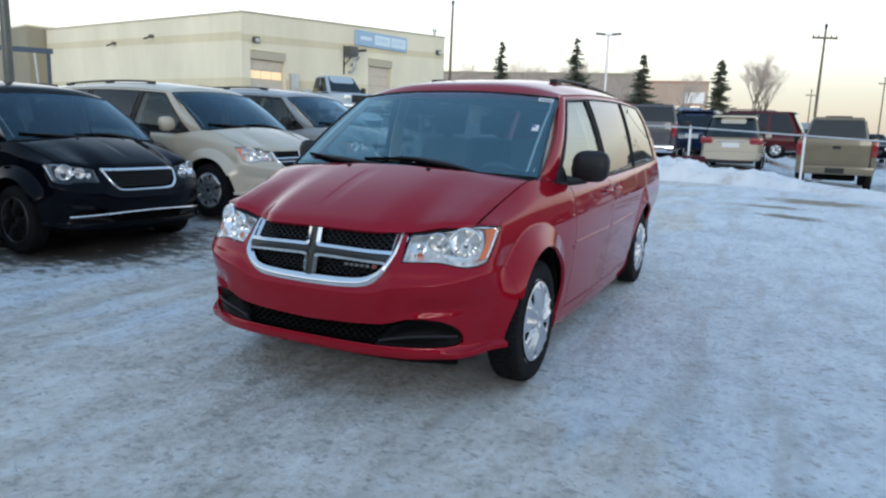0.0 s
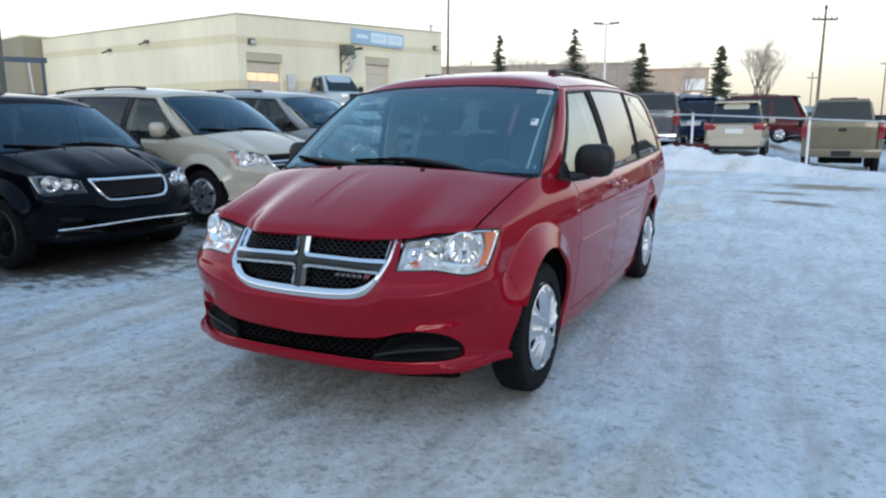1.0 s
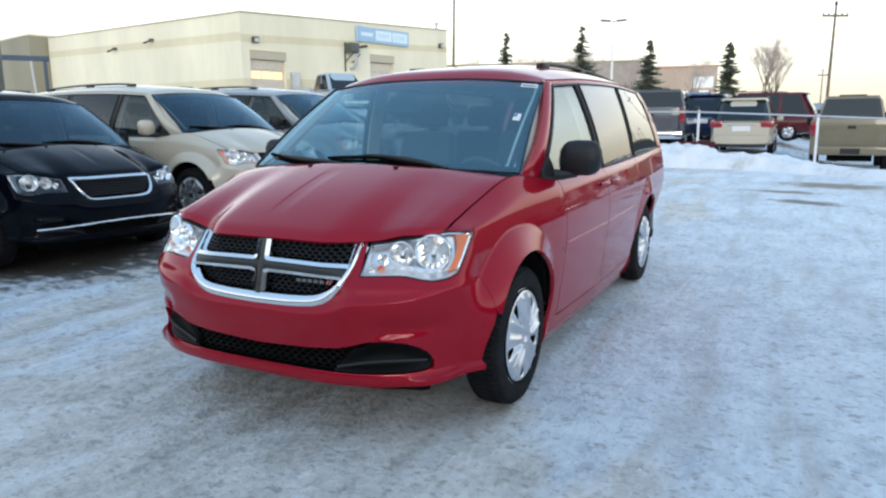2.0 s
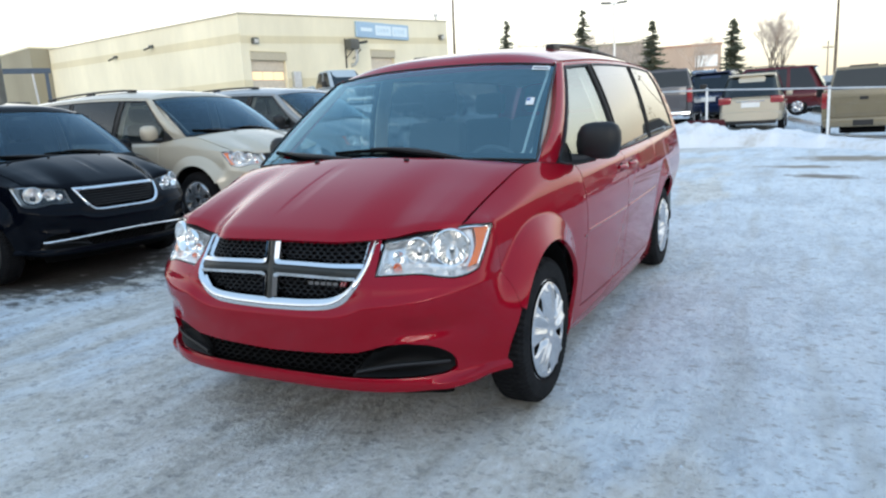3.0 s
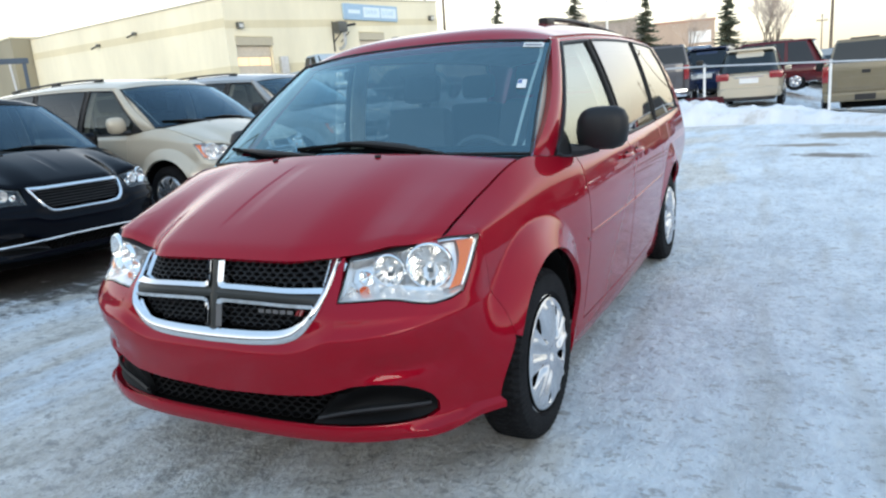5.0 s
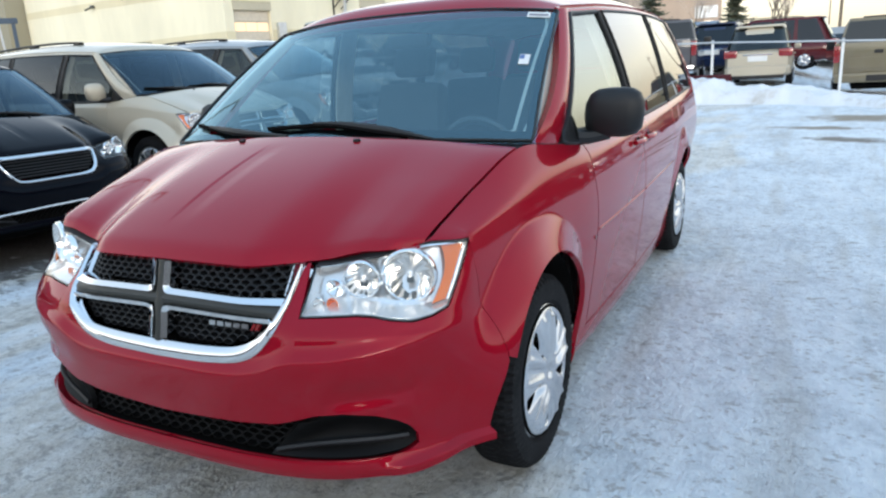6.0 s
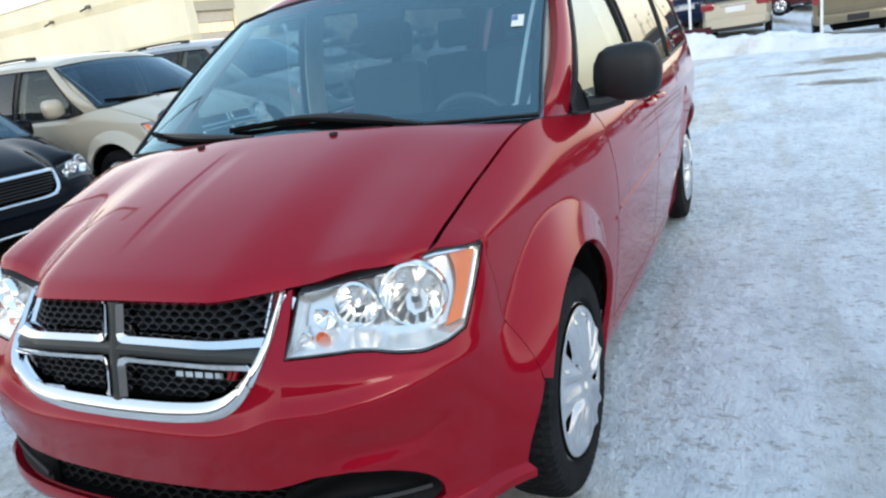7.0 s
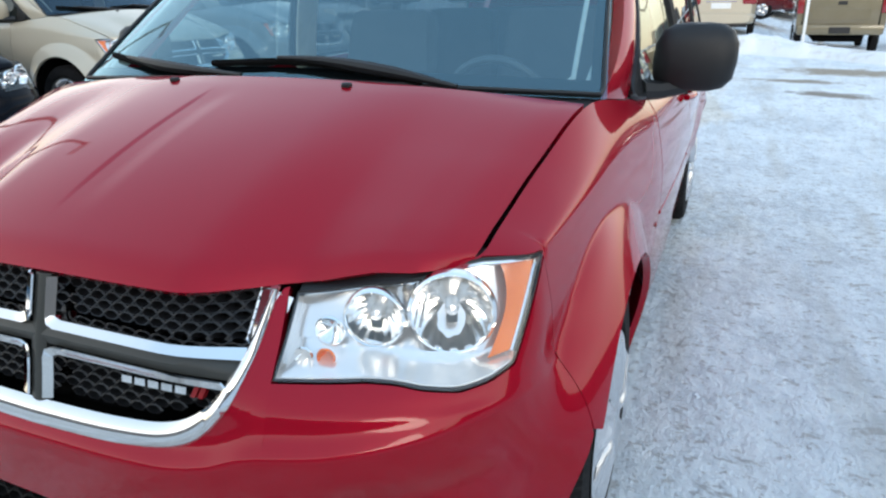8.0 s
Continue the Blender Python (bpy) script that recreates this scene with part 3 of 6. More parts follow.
def spoked_cap():
    """A pressed wheel cover: five broad twin-ridged spokes inside a flat rim, with a tapered slot between each pair."""
    rs = [0.016, 0.024, 0.032, 0.042, 0.054, 0.066, 0.078, 0.090, 0.102, 0.110, 0.118, 0.126, 0.134, 0.142, 0.150, 0.158, 0.166, 0.174, 0.182, 0.188, 0.194, 0.200, 0.207, 0.214, 0.224]
    ss = steps(-0.8, 0.8, 32)
    ss = [-1.0, -0.9] + ss + [0.9]
    n = len(ss)
    sector = 2 * math.pi / 5
    verts, faces = [], []
    for r in rs:
        slot = (0.004 + 0.24 * (r - 0.110)) * smooth(0.104, 0.116, r) * (1 - 0.5 * smooth(0.178, 0.194, r)) + 0.0015
        gap = slot / r
        for k in range(5):
            for q in ss:
                a = math.copysign(lerp(0.0, sector / 2 - gap, abs(q) / 0.8) if abs(q) <= 0.8 else lerp(sector / 2 - gap, sector / 2, (abs(q) - 0.8) / 0.2), q)
                across = a * r
                body = smooth(0.04, 0.085, r) * (1 - smooth(0.186, 0.204, r))
                ridge = math.exp(-((abs(across) - 0.020 - 0.13 * (r - 0.05)) / 0.0105) ** 2) - 0.9 * math.exp(-(across / 0.012) ** 2)
                valley = smooth(0.40, 0.62, abs(a)) * smooth(0.05, 0.10, r)
                x = 0.094 + 0.026 * math.sqrt(max(0.0, 1 - (r / 0.235) ** 2)) + 0.011 * body * ridge - 0.020 * body * valley
                x -= 0.014 * (1 - smooth(0.018, 0.030, r)) + 0.010 * smooth(0.204, 0.224, r)
                t = sector * k + a
                verts.append(Vector((x, r * math.cos(t), r * math.sin(t))))
    m = 5 * n
    for j in range(len(rs) - 1):
        r = (rs[j] + rs[j + 1]) / 2
        for k in range(m):
            q = ss[k % n]
            if 0.112 < r < 0.192 and (q >= 0.8 or q < -0.8):
                continue
            faces.append((j * m + k, j * m + (k + 1) % m, (j + 1) * m + (k + 1) % m, (j + 1) * m + k))
    faces.append(tuple(range(m)))
    return verts, faces


def petal_cap(count, hub=0.055):
    """A pressed wheel cover: broad petals that swell towards the rim, deep slots between them."""
    verts, faces = [], []
    rs = [0.03, 0.055, 0.08, 0.11, 0.14, 0.17, 0.195, 0.207]
    for p in range(count):
        base = len(verts)
        for r in rs:
            half = math.pi / count * (1.0 - 0.30 * smooth(0.10, 0.165, r) * (1 - smooth(0.185, 0.197, r)))
            for q in range(-4, 5):
                t = 2 * math.pi * p / count + half * q / 4
                dome = 0.030 * math.sqrt(max(0.0, 1 - (r / 0.215) ** 2)) + 0.014 * (1 - abs(q / 4) ** 2.5) * smooth(0.05, 0.12, r) * (1 - smooth(0.19, 0.207, r))
                dip = 0.014 * (1 - smooth(0.03, hub, r))
                verts.append(Vector((0.088 + dome - dip, r * math.cos(t), r * math.sin(t))))
        for j in range(len(rs) - 1):
            for i in range(8):
                a = base + j * 9 + i
                faces.append((a, a + 1, a + 10, a + 9))
    return welded((verts, faces))


def add_wheel(van, x, y, spokes, side, rim=None, nuts=False, turn=0.0):
    hub = piece("wheel", lathe(TYRE, 216, tread), RUBBER, van)
    hub.matrix_basis = pose(x, y, WHEEL_R, 0, 0, (0 if side > 0 else 180) + turn) @ pose(0, 0, 0, 17 * x + 9 * y)
    piece("rim", joined(lathe([(-0.09, 0.23), (0.03, 0.215), (0.06, 0.17), (0.062, 0.01)], 40), lathe([(0.06, 0.215), (0.098, 0.224), (0.105, 0.231), (0.092, 0.236)], 48)), DARK if nuts or spokes > 6 else SATIN_GREY, hub)
    piece("hub_cap", moved(thick(spoked_cap(), 0.003, (0, 0, 0)), Matrix.Diagonal((1, 1.06, 1.06, 1))) if nuts else moved(petal_cap(spokes), Matrix.Diagonal((1, 1.085, 1.085, 1))), rim or CAP, hub, angle=60.0)
    if nuts:
        for k in range(5):
            t = 2 * math.pi * (k + 0.5) / 5
            piece("lug_hole", moved(lathe([(0.1085, 0.001), (0.1085, 0.009), (0.106, 0.011)], 10), pose(0, 0.078 * math.cos(t), 0.078 * math.sin(t))), DARK, hub)
    return hub


def hood_point(u, v, curve_front, ridge):
    """Coons patch over the engine: u from one seam to the other, v from the nose to the cowl."""
    su = math.copysign(1, u) if u else 1.0
    a = abs(u)
    front = curve_front(a)
    rear = Vector((0.855 * a, 0.0 + 0.105 * a * a, 1.176 - 0.056 * a * a))
    ys = lerp(-0.55, 0.10, v)
    seam = skin(phi_y(ys), soft_table(ys, SHOULDER_Z))
    f1, r1 = curve_front(1.0), Vector((0.855, 0.105, 1.12))
    mid0 = lerp(curve_front(0.0), Vector((0, 0, 1.176)), v)
    mid0.z += 0.030 * math.sin(math.pi * v ** 0.8)
    p = lerp(front, rear, v) + (seam - lerp(f1, r1, v)) * a ** 2.0 + (mid0 - lerp(curve_front(0.0), Vector((0, 0, 1.176)), v)) * (1 - a ** 2.6)
    p.z -= 0.022 * (1 - clamp(v / 0.07)) ** 2
    xr = ridge(v)
    p.z += 0.0013 * (1 - smooth(xr - 0.12, xr + 0.10, p.x)) * smooth(0.0, 0.4, v) * (1 - smooth(0.9, 1.0, v))
    groove = su * p.x + 0.045
    p.z -= 0.0030 * smooth(-0.056, -0.038, groove) * (1 - smooth(-0.006, 0.060, groove)) * smooth(0.12, 0.35, v) * (1 - smooth(0.72, 0.9, v))
    return Vector((su * p.x, p.y, p.z))


def nose_height(x):
    return table(x, [(0.0, 0.898), (0.35, 0.897), (0.46, 0.895), (0.53, 0.898), (0.58, 0.906), (0.64, 0.921), (0.70, 0.935), (0.80, 0.945), (0.90, 0.937)])


def front_curve(a):
    x = 0.882 * a
    return skin(phi_x(x), nose_height(x), 0.006)


def grille_half(z, style):
    if style == "bars":
        return table(z, [(0.66, 0.20), (0.675, 0.30), (0.72, 0.365), (0.78, 0.40), (0.885, 0.45)])
    return soft_table(z, [(0.637, 0.10), (0.645, 0.24), (0.665, 0.345), (0.70, 0.407), (0.775, 0.452), (0.885, 0.485)])


def ribbon(inner, outer, lift, depth):
    """A convex strip on the nose between two (x, z) courses."""
    verts, n = [], 5
    for (xi, zi), (xo, zo) in zip(inner, outer):
        for k in range(n):
            f = k / (n - 1)
            verts.append(on_front(lerp(xi, xo, f), lerp(zi, zo, f), lift * (1 - (2 * f - 1) ** 2) + 0.002))
    faces = [(j * n + i, j * n + i + 1, (j + 1) * n + i + 1, (j + 1) * n + i) for j in range(len(inner) - 1) for i in range(n - 1)]
    return thick((verts, faces), depth, (0, 0.5, 0.75))


def course(points, n):
    """A rounded course through a few (x, z) points."""
    ks = list(range(len(points)))
    return [(soft_table(t, [(k, points[k][0]) for k in ks]), soft_table(t, [(k, points[k][1]) for k in ks])) for t in steps(0, ks[-1], n)]


def mirror_course(points):
    return points + [(-x, z) for x, z in reversed(points[:-1])]


def honeycomb(inside, x0, x1, z0, z1, w, h, out):
    """A lattice of flat six-sided holes with depth."""
    verts, faces = [], []
    row, z = 0, z0
    while z < z1:
        x = x0 + (w / 2 if row % 2 else 0)
        while x < x1:
            if inside(x, z):
                base = len(verts)
                for scale, back in ((0.54, 0.0), (0.40, 0.002), (0.36, -0.022)):
                    for k in range(6):
                        t = math.pi / 3 * k
                        px = x + w * scale * math.cos(t) * (1.18 if k % 3 == 0 else 1.0)
                        pz = z + h * scale * math.sin(t) * 1.28
                        verts.append(on_front(px, pz, out + back))
                for ring in range(2):
                    for k in range(6):
                        a, b = base + ring * 6 + k, base + ring * 6 + (k + 1) % 6
                        faces.append((a, b, b + 6, a + 6))
            x += w
        z += h
        row += 1
    return verts, faces


def add_front(van, paint, style):
    """Bumper, grille and lamps of the nose."""
    bars = style == "bars"

    def top(x):
        if bars:
            return table(x, [(0.0, 0.645), (0.28, 0.648), (0.36, 0.70), (0.43, 0.80), (0.465, 0.868), (0.50, 0.872)])
        return table(x, [(0.0, 0.600), (0.20, 0.604), (0.34, 0.622), (0.42, 0.685), (0.468, 0.77), (0.497, 0.868), (0.515, 0.872)])

    def low(x):
        return table(x, [(0.0, 0.415), (0.30, 0.428), (0.44, 0.440), (0.50, 0.456), (0.56, 0.474), (0.64, 0.480), (0.72, 0.470), (0.77, 0.450), (0.802, 0.425), (0.816, 0.403), (0.822, 0.384)])

    def lip(x):
        return table(x, [(0.0, 0.331), (0.5, 0.334), (0.70, 0.338), (0.78, 0.343), (0.81, 0.350), (0.822, 0.360)])

    def lamp_low(p):
        return table(p, [(0.0, 0.744), (0.35, 0.751), (0.46, 0.748), (0.58, 0.738), (0.72, 0.731), (0.86, 0.738), (1.0, 0.756)])

    edge = 0.515
    p0, p1, p2 = phi_x(edge), phi_y(-0.545), phi_y(-0.4015)

    def bumper_top(p):
        if p <= p1:
            return lamp_low((p - p0) / (p1 - p0)) - 0.003
        return lerp(0.753, 0.906, (p - p1) / (p2 - p1))

    def crease(x):
        return 0.566 + soft_table(x, CREASE_RISE)

    def under(x):
        return table(x, BUMPER_UNDER)

    def trailing(p, z):
        """Plan angle drawn forward so that the rear edge follows the wheel arch."""
        end = phi_y(-max(0.4015, math.sqrt(max(0.0, 0.450 ** 2 - (z - WHEEL_R) ** 2))))
        return split + (p - split) * (end - split) / (p2 - split)

    def banded(ps, bottom, upper_edge, dense=False):
        """Skin over a run of plan angles, with a row of faces ending exactly on the crease."""
        rows = []
        for p in ps:
            b0, t0 = bottom(p), upper_edge(p)
            c0 = clamp(crease(x_of(p)), b0 + 0.3 * (t0 - b0), t0 - 0.012)
            if dense:
                zs = [b0 + k for k in (0.0, 0.012, 0.022, 0.027, 0.032, 0.038, 0.046, 0.058)] + [lerp(b0 + 0.058, c0 - 0.012, k / 9) for k in range(1, 10)]
            else:
                zs = [lerp(b0, c0 - 0.012, k / 12) for k in range(13)]
            zs = zs + [c0 - 0.005, c0, c0 + 0.005] + [lerp(c0 + 0.012, t0, k / 10) if t0 - c0 > 0.03 else lerp(c0 + 0.005, t0, (k + 1) / 11) for k in range(11)]
            rows.append([skin(trailing(p, z) if dense else p, z) for z in zs])
        n = len(rows[0])
        verts = [v for r in rows for v in r]
        return verts, [(j * n + i, j * n + i + 1, (j + 1) * n + i + 1, (j + 1) * n + i) for j in range(len(rows) - 1) for i in range(n - 1)]

    x_of = lambda p: AX * math.sin(p) ** (2 / NX)
    split = phi_x(0.822)
    mid_ps = [phi_x(x) for x in steps(0.0, edge, 46)]
    ps = sorted([p0 + 1e-5 + (p2 - p0) * k / 40 for k in range(41)] + [p1])
    inner_ps = [p for p in ps if p < split] + [split]
    outer_ps = [split + 1e-5] + [p for p in ps if p > split]
    upper_mid = banded(mid_ps, lambda p: low(x_of(p)), lambda p: top(x_of(p)))
    upper_side = banded(inner_ps, lambda p: low(x_of(p)), bumper_top)
    corner = banded(outer_ps, lambda p: under(x_of(p)), bumper_top, True)
    lip_ps = [phi_x(x) for x in steps(0.0, 0.822, 34)]
    def lip_row(p, k):
        b0, room = under(x_of(p)), lip(x_of(p)) - under(x_of(p))
        return skin(p, lip(x_of(p)) if k < 0 else b0 + k * min(1.0, room / 0.06))

    lower = grid(lip_row, lip_ps, (0.0, 0.012, 0.022, 0.027, 0.032, 0.038, 0.046, 0.058, -1.0))
    lower = lower[0], [tuple(reversed(f)) for f in lower[1]]
    half = thick(welded(joined(upper_mid, upper_side, corner, lower)), 0.03, (0, 0.3, 0.5))
    piece("front_bumper", joined(half, mirrored(half)), paint, van)

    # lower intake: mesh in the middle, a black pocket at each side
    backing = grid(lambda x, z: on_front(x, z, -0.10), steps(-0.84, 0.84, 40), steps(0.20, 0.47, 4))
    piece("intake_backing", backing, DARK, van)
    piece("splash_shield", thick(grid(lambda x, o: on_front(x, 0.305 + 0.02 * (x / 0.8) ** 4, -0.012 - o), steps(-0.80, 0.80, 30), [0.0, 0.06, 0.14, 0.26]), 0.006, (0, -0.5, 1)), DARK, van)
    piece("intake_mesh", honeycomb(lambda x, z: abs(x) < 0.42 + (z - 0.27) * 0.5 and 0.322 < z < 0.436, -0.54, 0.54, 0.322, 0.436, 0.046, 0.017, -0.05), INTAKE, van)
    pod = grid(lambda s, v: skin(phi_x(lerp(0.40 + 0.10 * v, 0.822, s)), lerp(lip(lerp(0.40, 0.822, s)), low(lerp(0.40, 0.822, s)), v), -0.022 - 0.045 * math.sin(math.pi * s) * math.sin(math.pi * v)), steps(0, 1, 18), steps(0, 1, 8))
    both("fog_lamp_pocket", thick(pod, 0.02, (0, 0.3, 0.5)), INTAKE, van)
    fin = [skin(phi_x(lerp(0.42, 0.80, s)), lerp(0.348, 0.385, s) + 0.016 * math.sin(math.pi * s), -0.018) for s in steps(0, 1, 14)]
    both("pocket_fin", tube(fin, 0.009, 6), TRIM, van)

    # grille
    z_top = 0.885
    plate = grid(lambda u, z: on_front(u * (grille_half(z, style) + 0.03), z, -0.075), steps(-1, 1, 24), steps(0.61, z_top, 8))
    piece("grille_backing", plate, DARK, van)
    if bars:
        inner = mirror_course(course([(0.44, 0.862), (0.395, 0.77), (0.345, 0.70), (0.27, 0.672), (0.0, 0.668)], 40))
        outer = mirror_course(course([(0.475, 0.872), (0.425, 0.765), (0.365, 0.68), (0.28, 0.648), (0.0, 0.645)], 40))
        piece("grille_surround", joined(ribbon(inner, outer, 0.014, 0.03), ribbon([(x, 0.845) for x in steps(-0.44, 0.44, 30)], [(x, 0.878) for x in steps(-0.47, 0.47, 30)], 0.016, 0.03)), CHROME, van, "bright chrome grille frame")
        for z in steps(0.70, 0.825, 5):
            w = grille_half(z, style) - 0.02
            piece("grille_slat", tube([on_front(x, z, -0.018) for x in steps(-w, w, 20)], 0.0075, 6), TRIM, van)
        strip = [on_front(x, 0.435 - 0.03 * (x / 0.8) ** 2, 0.010) for x in steps(-0.80, 0.80, 44)]
        piece("bumper_strip", tube(strip, 0.011, 8), CHROME, van, "thin chrome bumper strip")
    else:
        inner = mirror_course(course([(0.483, 0.870), (0.450, 0.772), (0.402, 0.700), (0.325, 0.659), (0.2, 0.646), (0.0, 0.642)], 44))
        outer = mirror_course(course([(0.497, 0.874), (0.472, 0.768), (0.430, 0.683), (0.352, 0.623), (0.22, 0.604), (0.0, 0.599)], 44))
        piece("grille_surround", ribbon(inner, outer, 0.012, 0.04), CHROME, van, "bright chrome grille frame")
        bar_z = lambda x: 0.767 - 0.010 * (x / 0.45) ** 2
        bw, bh = 0.020, 0.017

        def cell(sx, sz):
            def inside(x, z):
                if x * sx < bw + 0.020 or (z - bar_z(x)) * sz < bh + 0.015 or not 0.652 < z < 0.882:
                    return False
                return abs(x) < grille_half(z, style) - 0.012
            return inside

        for sx in (1, -1):
            for sz in (1, -1):
                x0, x1 = (0.0, 0.5) if sx > 0 else (-0.5, 0.0)
                z0, z1 = (0.78, 0.885) if sz > 0 else (0.655, 0.76)
                piece("grille_mesh", honeycomb(cell(sx, sz), x0, x1, z0, z1, 0.037, 0.0155, -0.028), TRIM, van, "black honeycomb mesh")
        up = grid(lambda s, z: on_front(s * bw, z, 0.008 - 0.006 * abs(s)), steps(-1, 1, 4), steps(0.640, 0.878, 14))
        across = grid(lambda x, s: on_front(x, bar_z(x) + s * bh, 0.006 - 0.006 * abs(s)), steps(-0.46, 0.46, 40), steps(-1, 1, 4))
        piece("grille_cross", joined(thick(up, 0.03, (0, 0.5, 0.75)), thick(across, 0.03, (0, 0.5, 0.75))), CROSS_GREY, van, "dark satin grey cross bars")
        for sx in (1, -1):
            for sz in (1, -1):
                end_z = 0.876 if sz > 0 else 0.650
                reach = 0.455 if sz > 0 else 0.425
                bend = 0.022
                pts = [(bw, end_z), (bw, bar_z(0) + sz * (bh + bend + 0.03)), (bw, bar_z(0) + sz * (bh + bend)), (bw + 0.25 * bend, bar_z(0) + sz * (bh + 0.25 * bend)), (bw + bend, bar_z(0) + sz * bh)]
                pts += [(x, bar_z(x) + sz * bh) for x in steps(bw + 0.05, reach, 10)]
                front = [(sx * x, z) for x, z in pts]
                back = [(sx * (x + 0.018), z + sz * 0.014) for x, z in pts]
                wide = [(sx * (x + (0.020 if i < 3 else 0.012)), z + sz * (0.0 if i < 3 else 0.014)) for i, (x, z) in enumerate(pts)]
                n = len(pts)
                verts = [on_front(x, z, 0.012) for x, z in front] + [on_front(x, z, 0.004) for x, z in wide] + [on_front(x, z, -0.03) for x, z in back]
                faces = [(k * n + i, k * n + i + 1, (k + 1) * n + i + 1, (k + 1) * n + i) for k in range(2) for i in range(n - 1)]
                piece("chrome_edge", thick((verts, faces), 0.004, (0, 0.5, 0.75)), CHROME, van, "bright chrome edging")
        # maker's badge as plain bars
        for k in range(5):
            x = 0.198 + 0.031 * k
            b = thick(grid(lambda s, v: on_front(x + s * 0.024, 0.704 + v * 0.013, -0.010), steps(0, 1, 2), steps(0, 1, 2)), 0.008, (0, 0.5, 0.75))
            piece("badge_bar", b, CHROME, van)
        for k in range(2):
            x = 0.357 + 0.015 * k
            b = thick(grid(lambda s, v: on_front(x + s * 0.010 + v * 0.008, 0.703 + v * 0.019, -0.008), steps(0, 1, 2), steps(0, 1, 2)), 0.012, (0, 0.5, 0.75))
            piece("badge_slash", b, TAIL_RED, van, "red badge slash")

    # headlamps
    def lamp_top(f):
        return table(f, [(0.0, 0.862), (0.10, 0.870), (0.30, 0.888), (0.44, 0.900), (0.60, 0.912), (0.76, 0.919), (0.90, 0.921), (1.0, 0.917)])

    def in_lamp(f, v, out):
        p = lerp(p0 + 0.003 + 0.02 * v, lerp(p1, p2 + 0.01, v) - 0.004, f)
        return skin(p, lerp(lamp_low(f), lamp_top(f), v), out)

    for s in (1, -1):
        turn = (lambda g: g) if s > 0 else mirrored
        lamp = piece("headlight", turn(thick(grid(lambda f, v: in_lamp(f, v, -0.055 - 0.03 * math.sin(math.pi * f) * math.sin(math.pi * v)), steps(0, 1, 20), steps(0, 1, 8)), 0.01, (0, 0.5, 0.8))), DARK if bars else LAMP_LINING, van, "clear headlight with two round reflectors")
        rim_pts = [in_lamp(f, 0, -0.004) for f in steps(0, 1, 20)] + [in_lamp(1, v, -0.004) for v in steps(0.1, 1, 6)] + [in_lamp(f, 1, -0.004) for f in steps(0.95, 0, 20)] + [in_lamp(0, v, -0.004) for v in steps(0.9, 0.1, 6)]
        piece("lamp_rim", turn(tube(rim_pts, 0.003, 6, closed=True)), TRIM, lamp)
        wall = [in_lamp(f, v, o) for o in (-0.004, -0.06) for f, v in [(f, 0.02) for f in steps(0, 1, 16)] + [(1, v) for v in steps(0.1, 0.98, 6)] + [(f, 0.98) for f in steps(0.95, 0, 16)] + [(0, v) for v in steps(0.9, 0.1, 5)]]
        n = len(wall) // 2
        piece("lamp_wall", turn((wall, [(i, (i + 1) % n, n + (i + 1) % n, n + i) for i in range(n)])), LAMP_LINING, lamp)
        for f, v, r in ((0.31, 0.58, 0.052), (0.64, 0.58, 0.074)):
            c = in_lamp(f, v, -0.014)
            aim = Matrix.Translation(c) @ pose(0, 0, 0, 0, 0, -80 + 18 * f)
            bowl = [(-0.060, 0.004), (-0.058, r * 0.24), (-0.050, r * 0.45), (-0.038, r * 0.64), (-0.020, r * 0.82), (-0.004, r * 0.93), (0.004, r * 0.96), (0.006, r), (0.002, r * 1.06), (-0.012, r * 1.08)]
            piece("reflector", turn(moved(lathe(bowl, 64, lambda k, i: 1.0 - 0.018 * (k % 4 < 2) * (1 < i < 6)), aim)), REFLECTOR, lamp)
            piece("bulb", turn(moved(lathe([(-0.058, 0.013), (-0.026, 0.013), (-0.014, 0.010), (-0.010, 0.001)], 14), aim)), LAMP_LINING, lamp)
            piece("bulb_shield", turn(moved(box(-0.030, -0.014, -0.010, 0.010, -0.026, -0.008, 0.003, 1), aim)), SATIN_GREY, lamp, "grey bulb shield")
        # a moulded shelf under the bowls and a bright bead along the upper edge
        shelf = grid(lambda f, w: in_lamp(f, lerp(0.03, 0.33 - 0.13 * smooth(0.15, 0.5, f) - 0.10 * smooth(0.7, 0.95, f), w), lerp(-0.006, -0.050, w) - 0.012 * math.sin(math.pi * w)), steps(0.02, 0.985, 40), steps(0, 1, 8))
        piece("lamp_shelf", turn(thick(shelf, 0.004, (0, 0.5, 0.8))), DARK if bars else LAMP_LINING, lamp)
        piece("lamp_bead", turn(tube([in_lamp(f, 0.955, -0.012) for f in steps(0.02, 0.98, 26)] + [in_lamp(0.985, v, -0.010) for v in steps(0.9, 0.1, 10)], 0.0045, 6)), REFLECTOR, lamp)
        for f in (0.475, 0.50, 0.525):
            piece("lamp_flute", turn(tube([in_lamp(f, v, -0.034 - 0.006 * math.sin(math.pi * v)) for v in steps(0.42, 0.90, 8)], 0.006, 6)), REFLECTOR, lamp)
